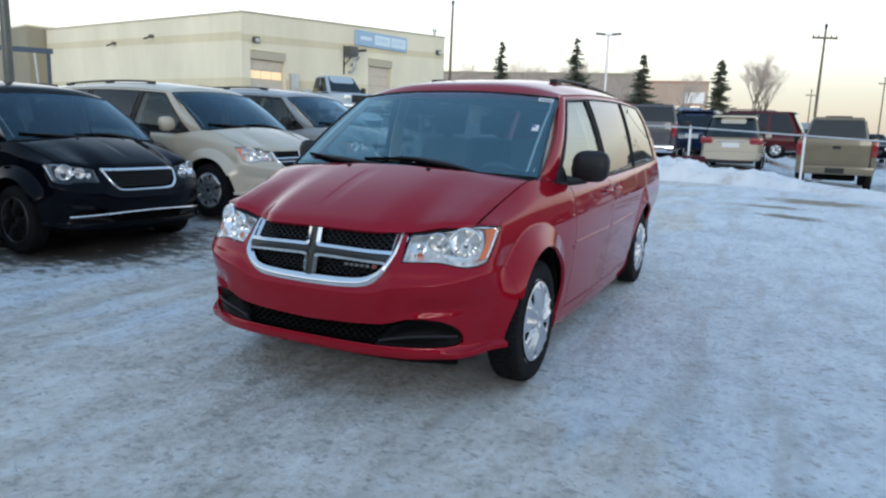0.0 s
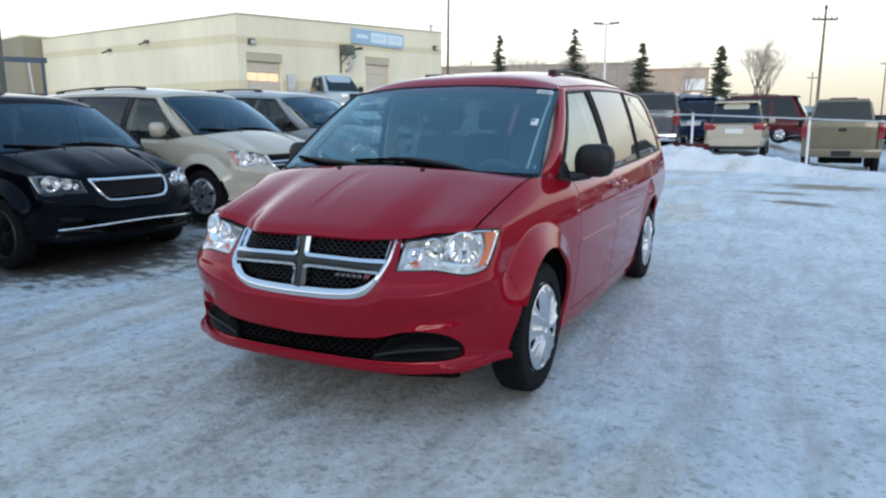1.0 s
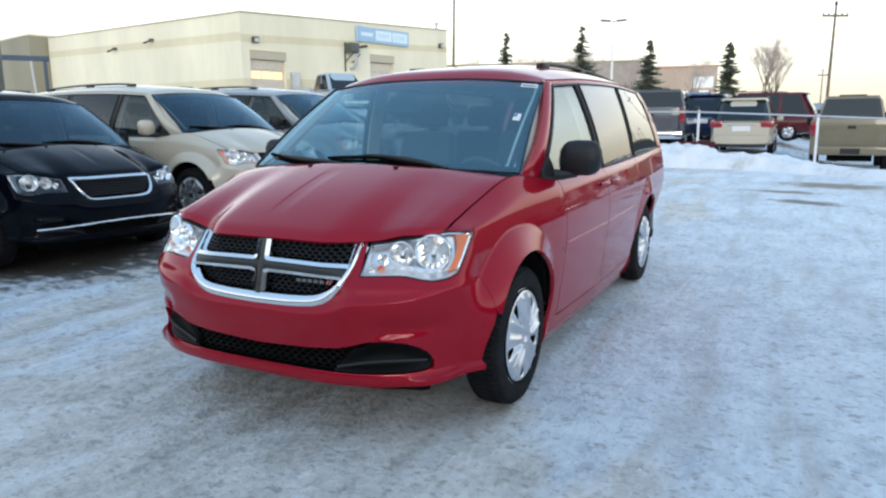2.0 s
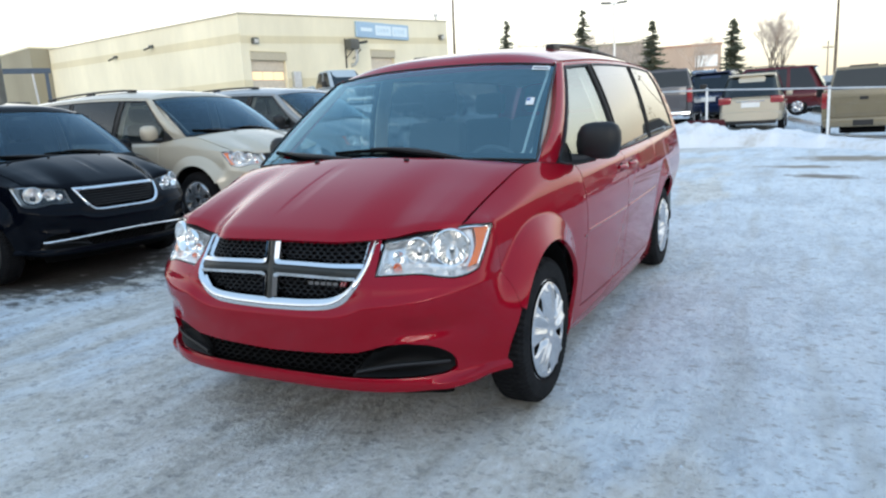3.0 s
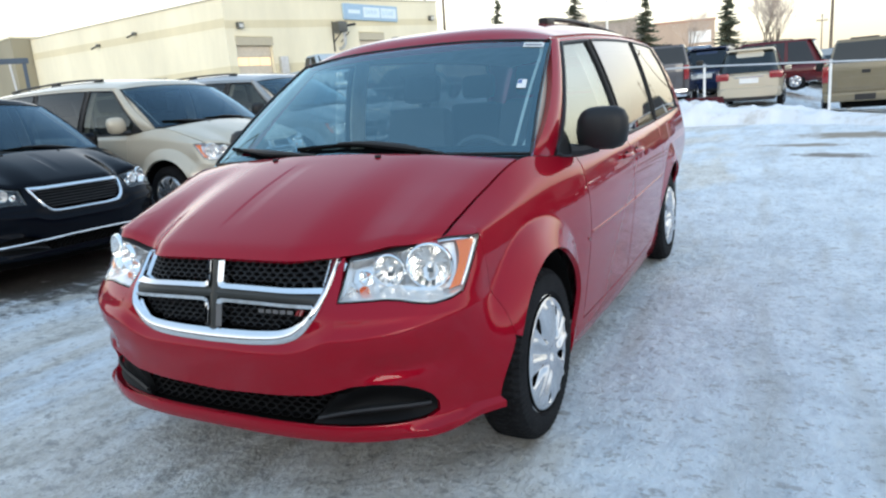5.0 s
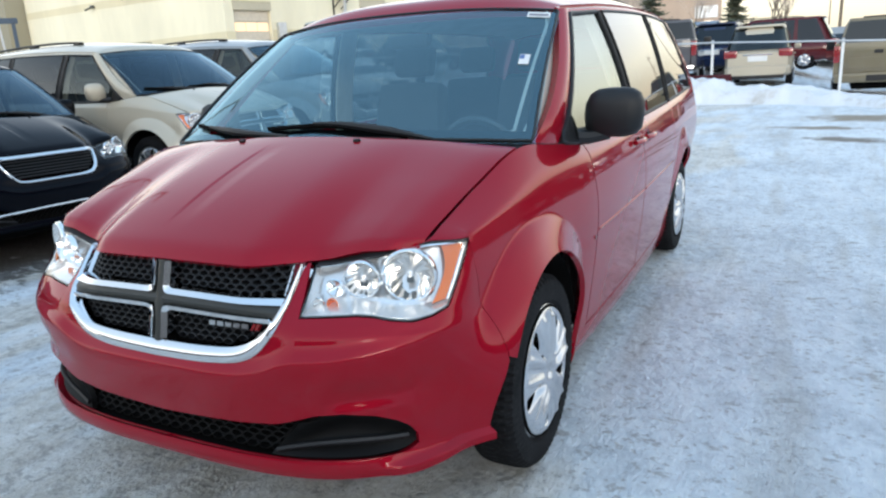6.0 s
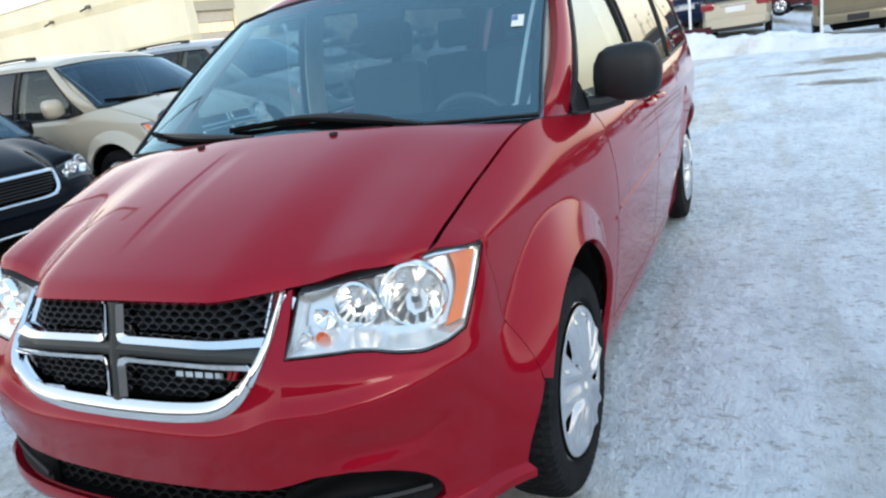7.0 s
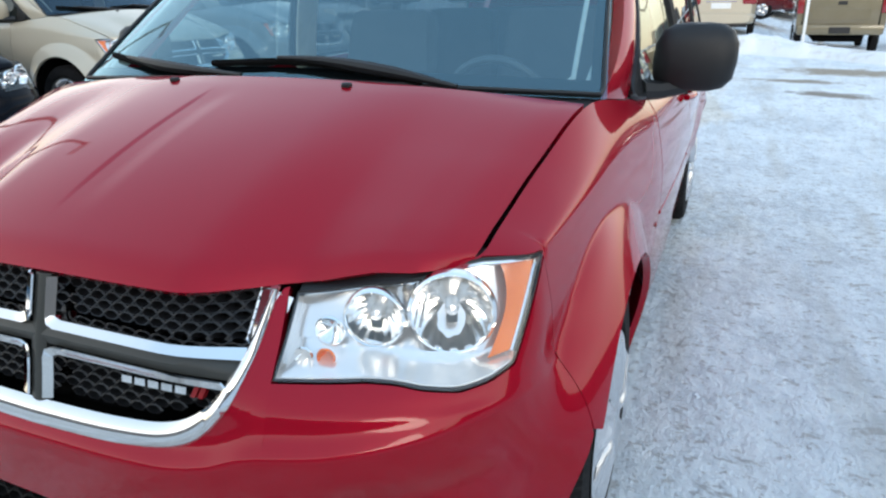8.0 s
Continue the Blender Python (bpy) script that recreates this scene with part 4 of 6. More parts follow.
        for f, v, mat in ((0.07, 0.20, REFLECTOR), (0.155, 0.18, AMBER), (0.14, 0.46, REFLECTOR)):
            c = in_lamp(f, v, -0.020)
            r = 0.016 if v < 0.3 else 0.026
            piece("side_light", turn(moved(lathe([(-0.024, 0.003), (-0.010, r * 0.8), (0.0, r), (-0.004, r * 1.1)], 18), Matrix.Translation(c) @ pose(0, 0, 0, 0, 0, -78))), SATIN_GREY if bars and mat is AMBER else mat, lamp, "small amber bulb" if mat is AMBER and not bars else "")
        inner_edge = lambda v: 0.835 + 0.075 * (1 - clamp(abs(v - 0.52) / 0.48) ** 2)
        amber = thick(grid(lambda q, v: in_lamp(lerp(inner_edge(v) + 0.05 * clamp(0.35 - v), 0.978, q), v, -0.012 - 0.012 * (1 - q)), steps(0, 1, 6), steps(0.12, 0.93, 14)), 0.006, (0, 0.5, 0.8))
        piece("indicator", turn(amber), SATIN_GREY if bars else AMBER, lamp, "smoked side indicator" if bars else "amber side indicator")
        # rubber strip between the lamp and the hood
        def seal_at(f, w):
            p = lerp(p0 + 0.023, p2 + 0.006, f)
            q = skin(p, lamp_top(f))
            return skin(p, lerp(lamp_top(f) - 0.002, max(lamp_top(f), nose_height(abs(q.x)) - 0.014), w), -0.004 - 0.030 * w)
        piece("lamp_seal", turn(thick(grid(seal_at, steps(0, 0.99, 28), steps(0, 1, 3)), 0.006, (0, 0.5, 0.6))), TRIM, lamp, "black rubber strip")
        cover = piece("lens", turn(grid(lambda f, v: in_lamp(f, v, 0.0), steps(0, 1, 24), steps(0, 1, 10))), LENS, lamp)
        cover.visible_shadow = False


def add_seat(van, x, y, wide=0.5):
    piece("seat_cushion", box(x - wide / 2, x + wide / 2, y - 0.5, y + 0.05, 0.62, 0.78, 0.05), CLOTH, van)
    lean = pose(x, y + 0.05, 0.72, -14)
    piece("seat_back", moved(box(-wide / 2, wide / 2, -0.08, 0.08, 0.0, 0.62, 0.06, 2, (0.04, 0, 0)), lean), CLOTH, van)
    piece("headrest", moved(box(-0.13, 0.13, -0.05, 0.05, 0.66, 0.84, 0.045), lean), CLOTH, van)


def build_van(name, m, paint, label, style="cross", spokes=7, mirror_paint=None, rack=True, group="", dressed=False, handles=None, cap_metal=None):
    van = thing(name, m, label, "car", group)
    add_front(van, paint, style)
    lid = grid(lambda u, v: hood_point(u, v, front_curve, lambda t: lerp(0.50, 0.66, t)), sorted(steps(-0.989, 0.989, 100) + [v for v in steps(-0.125, 0.030, 39) if abs(v) > 0.002]), steps(0.004, 0.985, 40))
    piece("hood", thick(lid, 0.02, (0, -0.2, 0)), paint, van)
    piece("engine_bay", box(-0.72, 0.72, -0.50, 0.16, 0.30, 0.84, 0.05), DARK, van)

    # fenders, doors and quarters
    def in_fender(y, z):
        return -0.40 < y < 0.612 and 0.20 < z < soft_table(y, SHOULDER_Z) - 0.001

    fender = polar_panel(0.0, ARCH, in_fender, corner_angles(0.0, [(-0.40, soft_table(-0.40, SHOULDER_Z) - 0.001), (0.612, soft_table(0.612, SHOULDER_Z) - 0.001), (0.612, 0.2), (-0.4, 0.2), (0.09, 1.118)], 120, radians(-20), radians(151)), 44)
    tip = grid(lambda y, v: skin(phi_y(y), lerp(min(0.924, soft_table(y, SHOULDER_Z) - 0.003), soft_table(y, SHOULDER_Z) - 0.001, v)), steps(-0.55, -0.3995, 10), steps(0, 1, 4))
    both("front_fender", joined(thick(fender, 0.02, CENTRE), thick(tip, 0.02, CENTRE)), paint, van)

    def in_quarter(y, z):
        return 2.59 < y < 4.12 and 0.24 < z < soft_table(y, SHOULDER_Z) - 0.002

    quarter = polar_panel(BASE, ARCH, in_quarter, corner_angles(BASE, [(2.59, 1.10), (4.12, 1.14), (4.12, 0.24), (2.59, 0.24)], 80, radians(-16), radians(196)), 30)
    both("rear_quarter_panel", thick(quarter, 0.02, CENTRE), paint, van)
    for part_name, y0, y1 in (("front_door", 0.620, 1.535), ("sliding_door", 1.543, 2.582)):
        g = grid(lambda y, v: skin(phi_y(y), lerp(0.295, soft_table(y, SHOULDER_Z) - 0.004, v)), steps(y0, y1, 16), steps(0, 0.85, 16) + steps(0.86, 1, 22))
        for door, s in zip(both(part_name, thick(g, 0.02, CENTRE), paint, van), (1, -1)):
            hy = y1 - 0.13 if part_name == "front_door" else y0 + 0.14
            cup = moved(lathe([(0.0, 0.004), (0.003, 0.026), (0.006, 0.030)], 18), pose(s * (skin(phi_y(hy), 0.985).x - 0.003), hy, 0.985, 0, 0, 0 if s > 0 else 180))
            piece("handle_cup", cup, DARK, door)
            bar = [(s * (skin(phi_y(hy), 0.995).x + 0.012 + 0.022 * math.sin(math.pi * q)), hy + 0.10 * (q - 0.5) * 2, 0.993) for q in steps(0, 1, 8)]
            piece("door_handle", tube(bar, 0.013, 8), handles or paint, door)
            strip = thick(grid(lambda y, v: Vector((s, 1, 1)) * skin(phi_y(y), 0.700 + 0.014 * v + 0.010 * y, 0.004 * (1 - (2 * v - 1) ** 2)), steps(y0 + 0.02, y1 - 0.02, 14), steps(0, 1, 4)), 0.008, CENTRE)
            piece("body_moulding", strip, paint, door)
    sill = grid(lambda y, v: skin(phi_y(y), lerp(0.17, 0.288, v)), steps(0.40, 2.66, 20), steps(0, 1, 6))
    both("side_sill", thick(sill, 0.03, CENTRE), paint, van)
    if dressed:
        piece("side_repeater", moved(lathe([(0.0, 0.009), (0.005, 0.008), (0.006, 0.001)], 14), Matrix.Translation(skin(phi_y(0.585), 0.69)) @ pose(0, 0, 0)), TAIL_RED, van, "small red round repeater")

    # pillars, rails and glass of each side
    def a_line(w):
        return lerp(0.115, 0.865, w)

    pillar = grid(lambda s, w: upper(a_line(w) + lerp(lerp(0.066, 0.030, w), lerp(0.26, 0.155, w), s), w, 0.016 * math.sin(math.pi * s) * smooth(0.0, 0.2, w)), steps(0, 1, 8), steps(0.004, 0.985, 22))
    both("front_pillar", thick(pillar, 0.04, CENTRE), paint, van)
    rail = grid(lambda y, s: upper(y, lerp(0.955, 1.0, s)) + Vector((-0.03 * max(0, s - 0.5), 0, 0)), steps(0.90, 4.10, 50), steps(0, 1, 4))
    both("roof_rail", thick(rail, 0.03, CENTRE), paint, van)
    for s in (1, -1):
        turn = (lambda g: g) if s > 0 else mirrored
        # front door glass with its black frame
        lead = lambda w: a_line(w) + lerp(0.27, 0.165, w)
        tail = lambda w: lerp(1.50, 1.40, w)
        frame_pts = [upper(lead(w), w, 0.004) for w in steps(0.02, 0.94, 16)] + [upper(y, 0.945, 0.004) for y in steps(lead(0.94) + 0.04, tail(0.94), 10)] + [upper(tail(w), w, 0.004) for w in steps(0.92, 0.02, 12)] + [upper(y, 0.012, 0.004) for y in steps(tail(0) - 0.05, lead(0.0) + 0.05, 12)]
        side = piece("side_window", turn(grid(lambda u, w: upper(lerp(lead(w), tail(w), u), w), steps(0, 1, 16), steps(0.01, 0.95, 16))), SIDE_GLASS if dressed else DARK_SIDE, van, "side window with sky reflected in it" if dressed else "dark side window")
        side.visible_shadow = False
        piece("window_seal", turn(tube(frame_pts, 0.011, 6, closed=True)), TRIM, side)
        sail = grid(lambda u, w: upper(lerp(lead(w) + 0.005, lead(w) + 0.005 + 0.17 * (1 - w / 0.23), u), w, 0.006), steps(0, 1, 4), steps(0.01, 0.22, 8))
        piece("mirror_sail", turn(thick(sail, 0.012, CENTRE)), TRIM, van)
        for y0, y1, y0t, y1t in ((1.585, 2.56, 1.485, 2.50), (2.64, 3.86, 2.58, 3.62)):
            win = grid(lambda u, w: upper(lerp(lerp(y0, y0t, w), lerp(y1, y1t, w) - 0.10 * smooth(0.75, 0.95, w) * (y1 > 3), u), w, 0.003), steps(0, 1, 16), steps(0.015, 0.945, 14))
            g = piece("side_window", turn(win), PRIVACY if dressed else FAR_GLASS, van, "dark tinted side window")
            g.visible_shadow = False
            loop = [win[0][i] for i in list(range(17)) + [17 * j + 16 for j in range(1, 15)] + list(range(17 * 14 + 15, 17 * 14 - 1, -1)) + [17 * j for j in range(13, 0, -1)]]
            piece("window_seal", turn(tube(loop, 0.009, 6, closed=True)), TRIM, g)
        for y, yt, wide, widet in ((1.54, 1.44, 0.036, 0.030), (2.60, 2.54, 0.034, 0.03)):
            post = grid(lambda u, w: upper(lerp(y, yt, w) + u * lerp(wide, widet, w), w, 0.001), steps(-1, 1, 3), steps(-0.01, 0.96, 12))
            piece("door_pillar", turn(thick(post, 0.03, CENTRE)), TRIM, van)
        rear_post = grid(lambda u, w: upper(lerp(lerp(3.87, 3.63, w) - 0.10 * smooth(0.75, 0.95, w), 4.12, u), w), steps(0, 1, 5), steps(-0.01, 0.96, 12))
        piece("rear_pillar", turn(thick(rear_post, 0.03, CENTRE)), paint, van)
        # door mirror
        shell = []
        for z, w, d in ((1.095, 0.055, 0.025), (1.105, 0.090, 0.045), (1.13, 0.112, 0.060), (1.18, 0.118, 0.068), (1.23, 0.115, 0.066), (1.265, 0.098, 0.056), (1.283, 0.07, 0.04), (1.288, 0.03, 0.018)):
            for k in range(20):
                t = 2 * math.pi * k / 20
                cx, cy = math.cos(t), math.sin(t)
                shell.append(Vector((1.050 + w * math.copysign(abs(cx) ** 0.6, cx) + 0.06 * (z - 1.18), 0.655 + d * math.copysign(abs(cy) ** 0.7, cy) * (0.45 if cy > 0 else 1.0), z)))
        fs = [(j * 20 + k, j * 20 + (k + 1) % 20, (j + 1) * 20 + (k + 1) % 20, (j + 1) * 20 + k) for j in range(7) for k in range(20)] + [tuple(reversed(range(20))), tuple(range(140, 160))]
        mir = piece("door_mirror", turn((shell, fs)), mirror_paint or TRIM, van, "" if mirror_paint else "matt black door mirror")
        piece("mirror_arm", turn(tube([(0.915, 0.58, 1.100), (0.96, 0.61, 1.098), (1.03, 0.645, 1.108)], [0.032, 0.028, 0.024], 8)), TRIM, mir)
        piece("mirror_glass", turn((lambda g: g)(grid(lambda x, z: (x, 0.688, z), [0.955, 1.14], [1.12, 1.265]))), REFLECTOR, mir)

    # roof
    def roof(u, y):
        a = abs(u)
        rx, rz = soft_table(y, RAIL_X), soft_table(y, RAIL_Z)
        yy = y - 0.075 * (1 - a * a) * (1 - smooth(0.88, 1.5, y))
        crown = soft_table(y, [(0.87, 0.020), (0.95, 0.058), (1.1, 0.088), (1.4, 0.108), (1.9, 0.115), (2.8, 0.10), (4.1, 0.06)])
        return Vector((u * (rx - 0.012), yy, rz + 0.008 - 0.022 * (1 - smooth(0.87, 1.0, y)) + crown * (1 - a ** 3.4)))

    piece("roof", thick(grid(roof, steps(-1, 1, 30), steps(0.868, 1.2, 12)[:-1] + steps(1.2, 4.10, 36)), 0.03, (0, 2, 0.5)), paint, van)
    piece("headliner", grid(lambda u, y: roof(u * 0.97, y) - Vector((0, 0, 0.05)), steps(-1, 1, 12), steps(0.93, 4.0, 12)), BEIGE_TRIM, van)

    # windscreen, wipers and cowl
    def screen(u, v, out=0.0):
        a = abs(u)
        low = Vector((0.882 * u, 0.035 + 0.150 * a ** 2.8, 1.150 - 0.030 * a * a))
        high = Vector((0.758 * u, 0.790 + 0.105 * a ** 2.6, 1.656 - 0.040 * a ** 2.4))
        p = lerp(low, high, v)
        bow = 0.022 * math.sin(math.pi * v)
        return p + Vector((0, -0.55, 0.8)) * (bow + out)

    front_glass = piece("windshield", grid(screen, steps(-1, 1, 30), steps(0, 1, 20)), WINDSHIELD if dressed else DARK_SCREEN, van, "blue-tinted windshield with stickers" if dressed else "dark windshield")
    front_glass.visible_shadow = False
    border = [screen(u, 0.015, 0.003) for u in steps(-0.985, 0.985, 30)] + [screen(0.99, v, 0.003) for v in steps(0.04, 0.97, 16)] + [screen(u, 0.985, 0.003) for u in steps(0.985, -0.985, 30)] + [screen(-0.99, v, 0.003) for v in steps(0.97, 0.04, 16)]
    piece("black_border", joined(grid(lambda u, v: screen(u, v, -0.004), steps(-0.985, 0.985, 30), [0.0, 0.03, 0.075]), grid(lambda u, v: screen(u, v, -0.004), steps(0.955, 0.99, 2), steps(0.07, 0.98, 12)), grid(lambda u, v: screen(u, v, -0.004), steps(-0.99, -0.955, 2), steps(0.07, 0.98, 12))), DARK, front_glass)
    for s in (1, -1):
        inner_line = [screen(s * lerp(0.905, 0.945, f), lerp(0.10, 0.97, f), -0.02) for f in steps(0, 1, 14)]
        inner_line = [screen(s * 0.885, 0.075, -0.02)] + inner_line
        piece("pillar_trim", tube(inner_line, 0.007, 6), BEIGE_TRIM, van)
    piece("windshield_seal", tube(border, 0.006, 6, closed=True), TRIM, front_glass)
    piece("cowl", grid(lambda u, v: lerp(hood_point(u, 0.99, front_curve, lambda t: 0.4) - Vector((0, -0.006, 0.035)), screen(u, 0.04, -0.015), v), steps(-1, 1, 30), steps(0, 1, 4)), TRIM, van)
    for way_points in (((0.53, 0.012), (0.33, 0.060), (0.07, 0.098), (-0.23, 0.088)), ((-0.09, 0.022), (-0.36, 0.055), (-0.57, 0.098), (-0.75, 0.140))):
        line = course(way_points, 24)
        arm = [screen(x / 0.87, v - 0.020, 0.026) for x, v in line[:19]]
        w = piece("wiper", tube(arm, [0.006 + 0.010 * math.sin(math.pi * k / 18) ** 1.5 for k in range(19)], 8), TRIM, van, "black wiper arm")
        piece("wiper_blade", tube([screen(x / 0.87, v - 0.020, 0.013) for x, v in line[4:]], 0.011, 6), DARK, w)
    for x in (0.28, -0.27):
        c = hood_point(x / 0.86, 0.93, front_curve, lambda t: 0.4)
        piece("washer_nozzle", box(c.x - 0.012, c.x + 0.012, c.y - 0.010, c.y + 0.012, c.z - 0.004, c.z + 0.010, 0.004, 1), TRIM, van)

    # cabin
    piece("dashboard", joined(moved(box(-0.82, 0.82, 0.22, 0.62, 0.80, 1.075, 0.06), pose(0, 0, 0)), box(-0.18, 0.18, 0.50, 0.66, 0.55, 1.04, 0.03)), DASH, van)
    piece("cabin_floor", box(-0.86, 0.86, 0.25, 4.05, 0.24, 0.36, 0.03), DARK, van)
    wheel_pts = [Vector((0.40 + 0.185 * math.cos(t), 0.78 - 0.05 * math.sin(t), 0.99 + 0.18 * math.sin(t))) for t in [2 * math.pi * k / 28 for k in range(28)]]
    sw = piece("steering_wheel", tube(wheel_pts, 0.016, 8, closed=True), SATIN_GREY, van, "dark grey steering wheel")
    piece("wheel_boss", moved(box(-0.09, 0.09, -0.03, 0.03, -0.07, 0.07, 0.02), pose(0.40, 0.76, 0.99, -16)), DASH, sw)
    piece("steering_column", tube([(0.40, 0.76, 0.98), (0.40, 0.5, 0.90)], 0.035, 10), DASH, van)
    for x, y in ((0.40, 1.42), (-0.40, 1.42), (0.40, 2.35), (-0.40, 2.35)):
        add_seat(van, x, y)
    add_seat(van, 0.0, 3.35, 1.2)
    for s in (1, -1):
        turn = (lambda g: g) if s > 0 else mirrored
        piece("pillar_trim", turn(thick(grid(lambda u, w: upper(lerp(0.16, 0.88, w) + u * 0.10, w, -0.045), steps(0, 1, 2), steps(0, 0.97, 10)), 0.01, CENTRE)), BEIGE_TRIM, van)
        piece("pillar_trim", turn(thick(grid(lambda u, w: upper(lerp(1.54, 1.44, w) + u * 0.085, w, -0.055), steps(-1, 1, 2), steps(-0.3, 0.97, 10)), 0.01, CENTRE)), BEIGE_TRIM, van)
        piece("door_card", turn(box(0.83, 0.86, 0.64, 4.0, 0.32, 1.06, 0.01, 1)), DASH, van)
    piece("rear_view_mirror", box(-0.11, 0.11, 0.86, 0.885, 1.50, 1.565, 0.012), TRIM, van)

    # tail and underside
    tail_face = grid(lambda u, z: Vector((u * table(z, [(0.25, 0.79), (0.6, 0.83), (1.12, 0.865), (1.62, 0.64)]), 4.13 + 0.07 * (1 - u ** 4) + table(z, [(0.25, 0.02), (0.6, 0.06), (1.1, 0.0), (1.65, -0.16)]), z)), steps(-1, 1, 24), steps(0.25, 1.70, 24))
    piece("liftgate", thick(tail_face, 0.03, (0, 2, 0.9)), paint, van)
    piece("underbody", box(-0.80, 0.80, -0.45, 4.0, 0.235, 0.32, 0.03), DARK, van)
    for y in (0.0, BASE):
        arch = lathe([(0.50, ARCH + 0.009), (0.95 if y == 0 else 0.92, ARCH + 0.007)], 40)
        liner = arch
        keep = [f for f in liner[1] if min(liner[0][i].z for i in f) > (0.03 if min(liner[0][i].y for i in f) < 0 else 0.0)]
        used = sorted({i for f in keep for i in f})
        at = {i: k for k, i in enumerate(used)}
        g = moved(([liner[0][i] for i in used], [tuple(at[i] for i in f) for f in keep]), pose(0, y, WHEEL_R))
        both("wheel_liner", thick(welded(g), 0.006, (0.7, y, WHEEL_R)), DARK, van)
        piece("axle", tube([(-0.78, y, 0.33), (0.78, y, 0.33)], 0.05, 10), DARK, van)
    for y in (0.0, BASE):
        for s in (1, -1):
            add_wheel(van, s * (0.868 if y == 0 else 0.85), y, spokes, s, cap_metal, dressed)
    if rack:
        for s in (1, -1):
            pts = [(s * 0.50, y, roof(0.66, y).z + 0.014 + 0.010 * math.sin(math.pi * clamp((y - 1.55) / 1.95)) ** 0.35) for y in steps(1.55, 3.50, 26)]
            r = piece("rack_rail", tube(pts, 0.014, 8), TRIM, van, "black roof rack rail")
            for y in (1.59, 2.5, 3.45):
                piece("rail_foot", box(s * 0.50 - 0.028, s * 0.50 + 0.028, y - 0.07, y + 0.07, roof(0.66, y).z - 0.015, roof(0.66, y).z + 0.026, 0.01), TRIM, r)
    if dressed:
        def sticker(u0, u1, v0, v1, mat, name, lab, bars_mat, rows):
            g = grid(lambda u, v: screen(u, v, 0.004), steps(u0, u1, 4), steps(v0, v1, 4))
            st = piece(name, thick(g, 0.001, (0, 2, 0)), mat, front_glass, lab)
            for a, b, c, d in rows:
                q = grid(lambda u, v: screen(u, v, 0.0055), steps(lerp(u0, u1, a), lerp(u0, u1, b), 3), steps(lerp(v0, v1, c), lerp(v0, v1, d), 2))
                piece("print_bar", q, bars_mat, st)
        sticker(0.835, 0.955, 0.905, 0.955, PAPER, "paper_tag", "white paper tag with a grey printed line", GREY_INK, [(0.08, 0.92, 0.25, 0.62)])
        sticker(0.865, 0.912, 0.50, 0.575, PAPER, "sticker", "small white sticker with a blue corner", INK, [(0.05, 0.5, 0.5, 0.92)])
    return van


build_van("minivan", pose(0, 0, 0), RED, "red minivan with black mirrors and silver hub caps on packed snow", dressed=True)
# next van stands out of view, added to shade the black van beside it
build_van("minivan", pose(-4.95, -1.08, land(-4.95, -1.08), 0, 0, 88), BLACK_PAINT, "unseen black minivan with black mirrors, added to shade its neighbour", spokes=5, cap_metal=BLACK_WHEEL, group="parked minivans")
build_van("minivan", pose(-4.75, 1.65, land(-4.75, 1.65) , 0, 0, 87), BLACK_PAINT, "black minivan with chrome grille frame and dark wheels", style="bars", spokes=5, mirror_paint=BLACK_PAINT, cap_metal=BLACK_WHEEL, group="parked minivans")
build_van("minivan", pose(-4.62, 4.14, land(-4.62, 4.14), 0, 0, 88), GOLD, "champagne gold minivan with gold mirrors, parked in a row", spokes=6, mirror_paint=GOLD, group="parked minivans")
build_van("minivan", pose(-4.75, 6.75, land(-4.75, 6.75), 0, 0, 89), SILVER, "silver minivan with black mirrors, parked in a row", spokes=6, group="parked minivans")


# ---- plain unseen walls behind and beside the camera, added to darken reflections ----
for wall_name, geo in (("unseen_wall_south", box(-30, 22, -21.0, -20.5, -0.3, 6.5)), ("unseen_wall_east", box(17.0, 17.5, -20.5, 78.0, -0.3, 3.0))):
    tagged(piece(wall_name, geo, GREY_WALL), "plain dark grey wall, unseen, added to darken reflections", "wall", kind="structure")


# ---- beige workshop building ----
def wall_top(k, rise):
    return 6.85 + rise * k


def slab(x0, x1, y0, y1, z0, z1, z1b=None, along="x"):
    """A wall with a top that may run at a slight slope along its length."""
    zb = z1 if z1b is None else z1b
    verts = []
    for x in (x0, x1):
        for y in (y0, y1):
            far = (x == x1) if along == "x" else (y == y1)
            verts += [Vector((x, y, z0)), Vector((x, y, zb if far else z1))]
    faces = [(0, 2, 3, 1), (4, 5, 7, 6), (0, 1, 5, 4), (2, 6, 7, 3), (1, 3, 7, 5), (0, 4, 6, 2)]
    return verts, faces


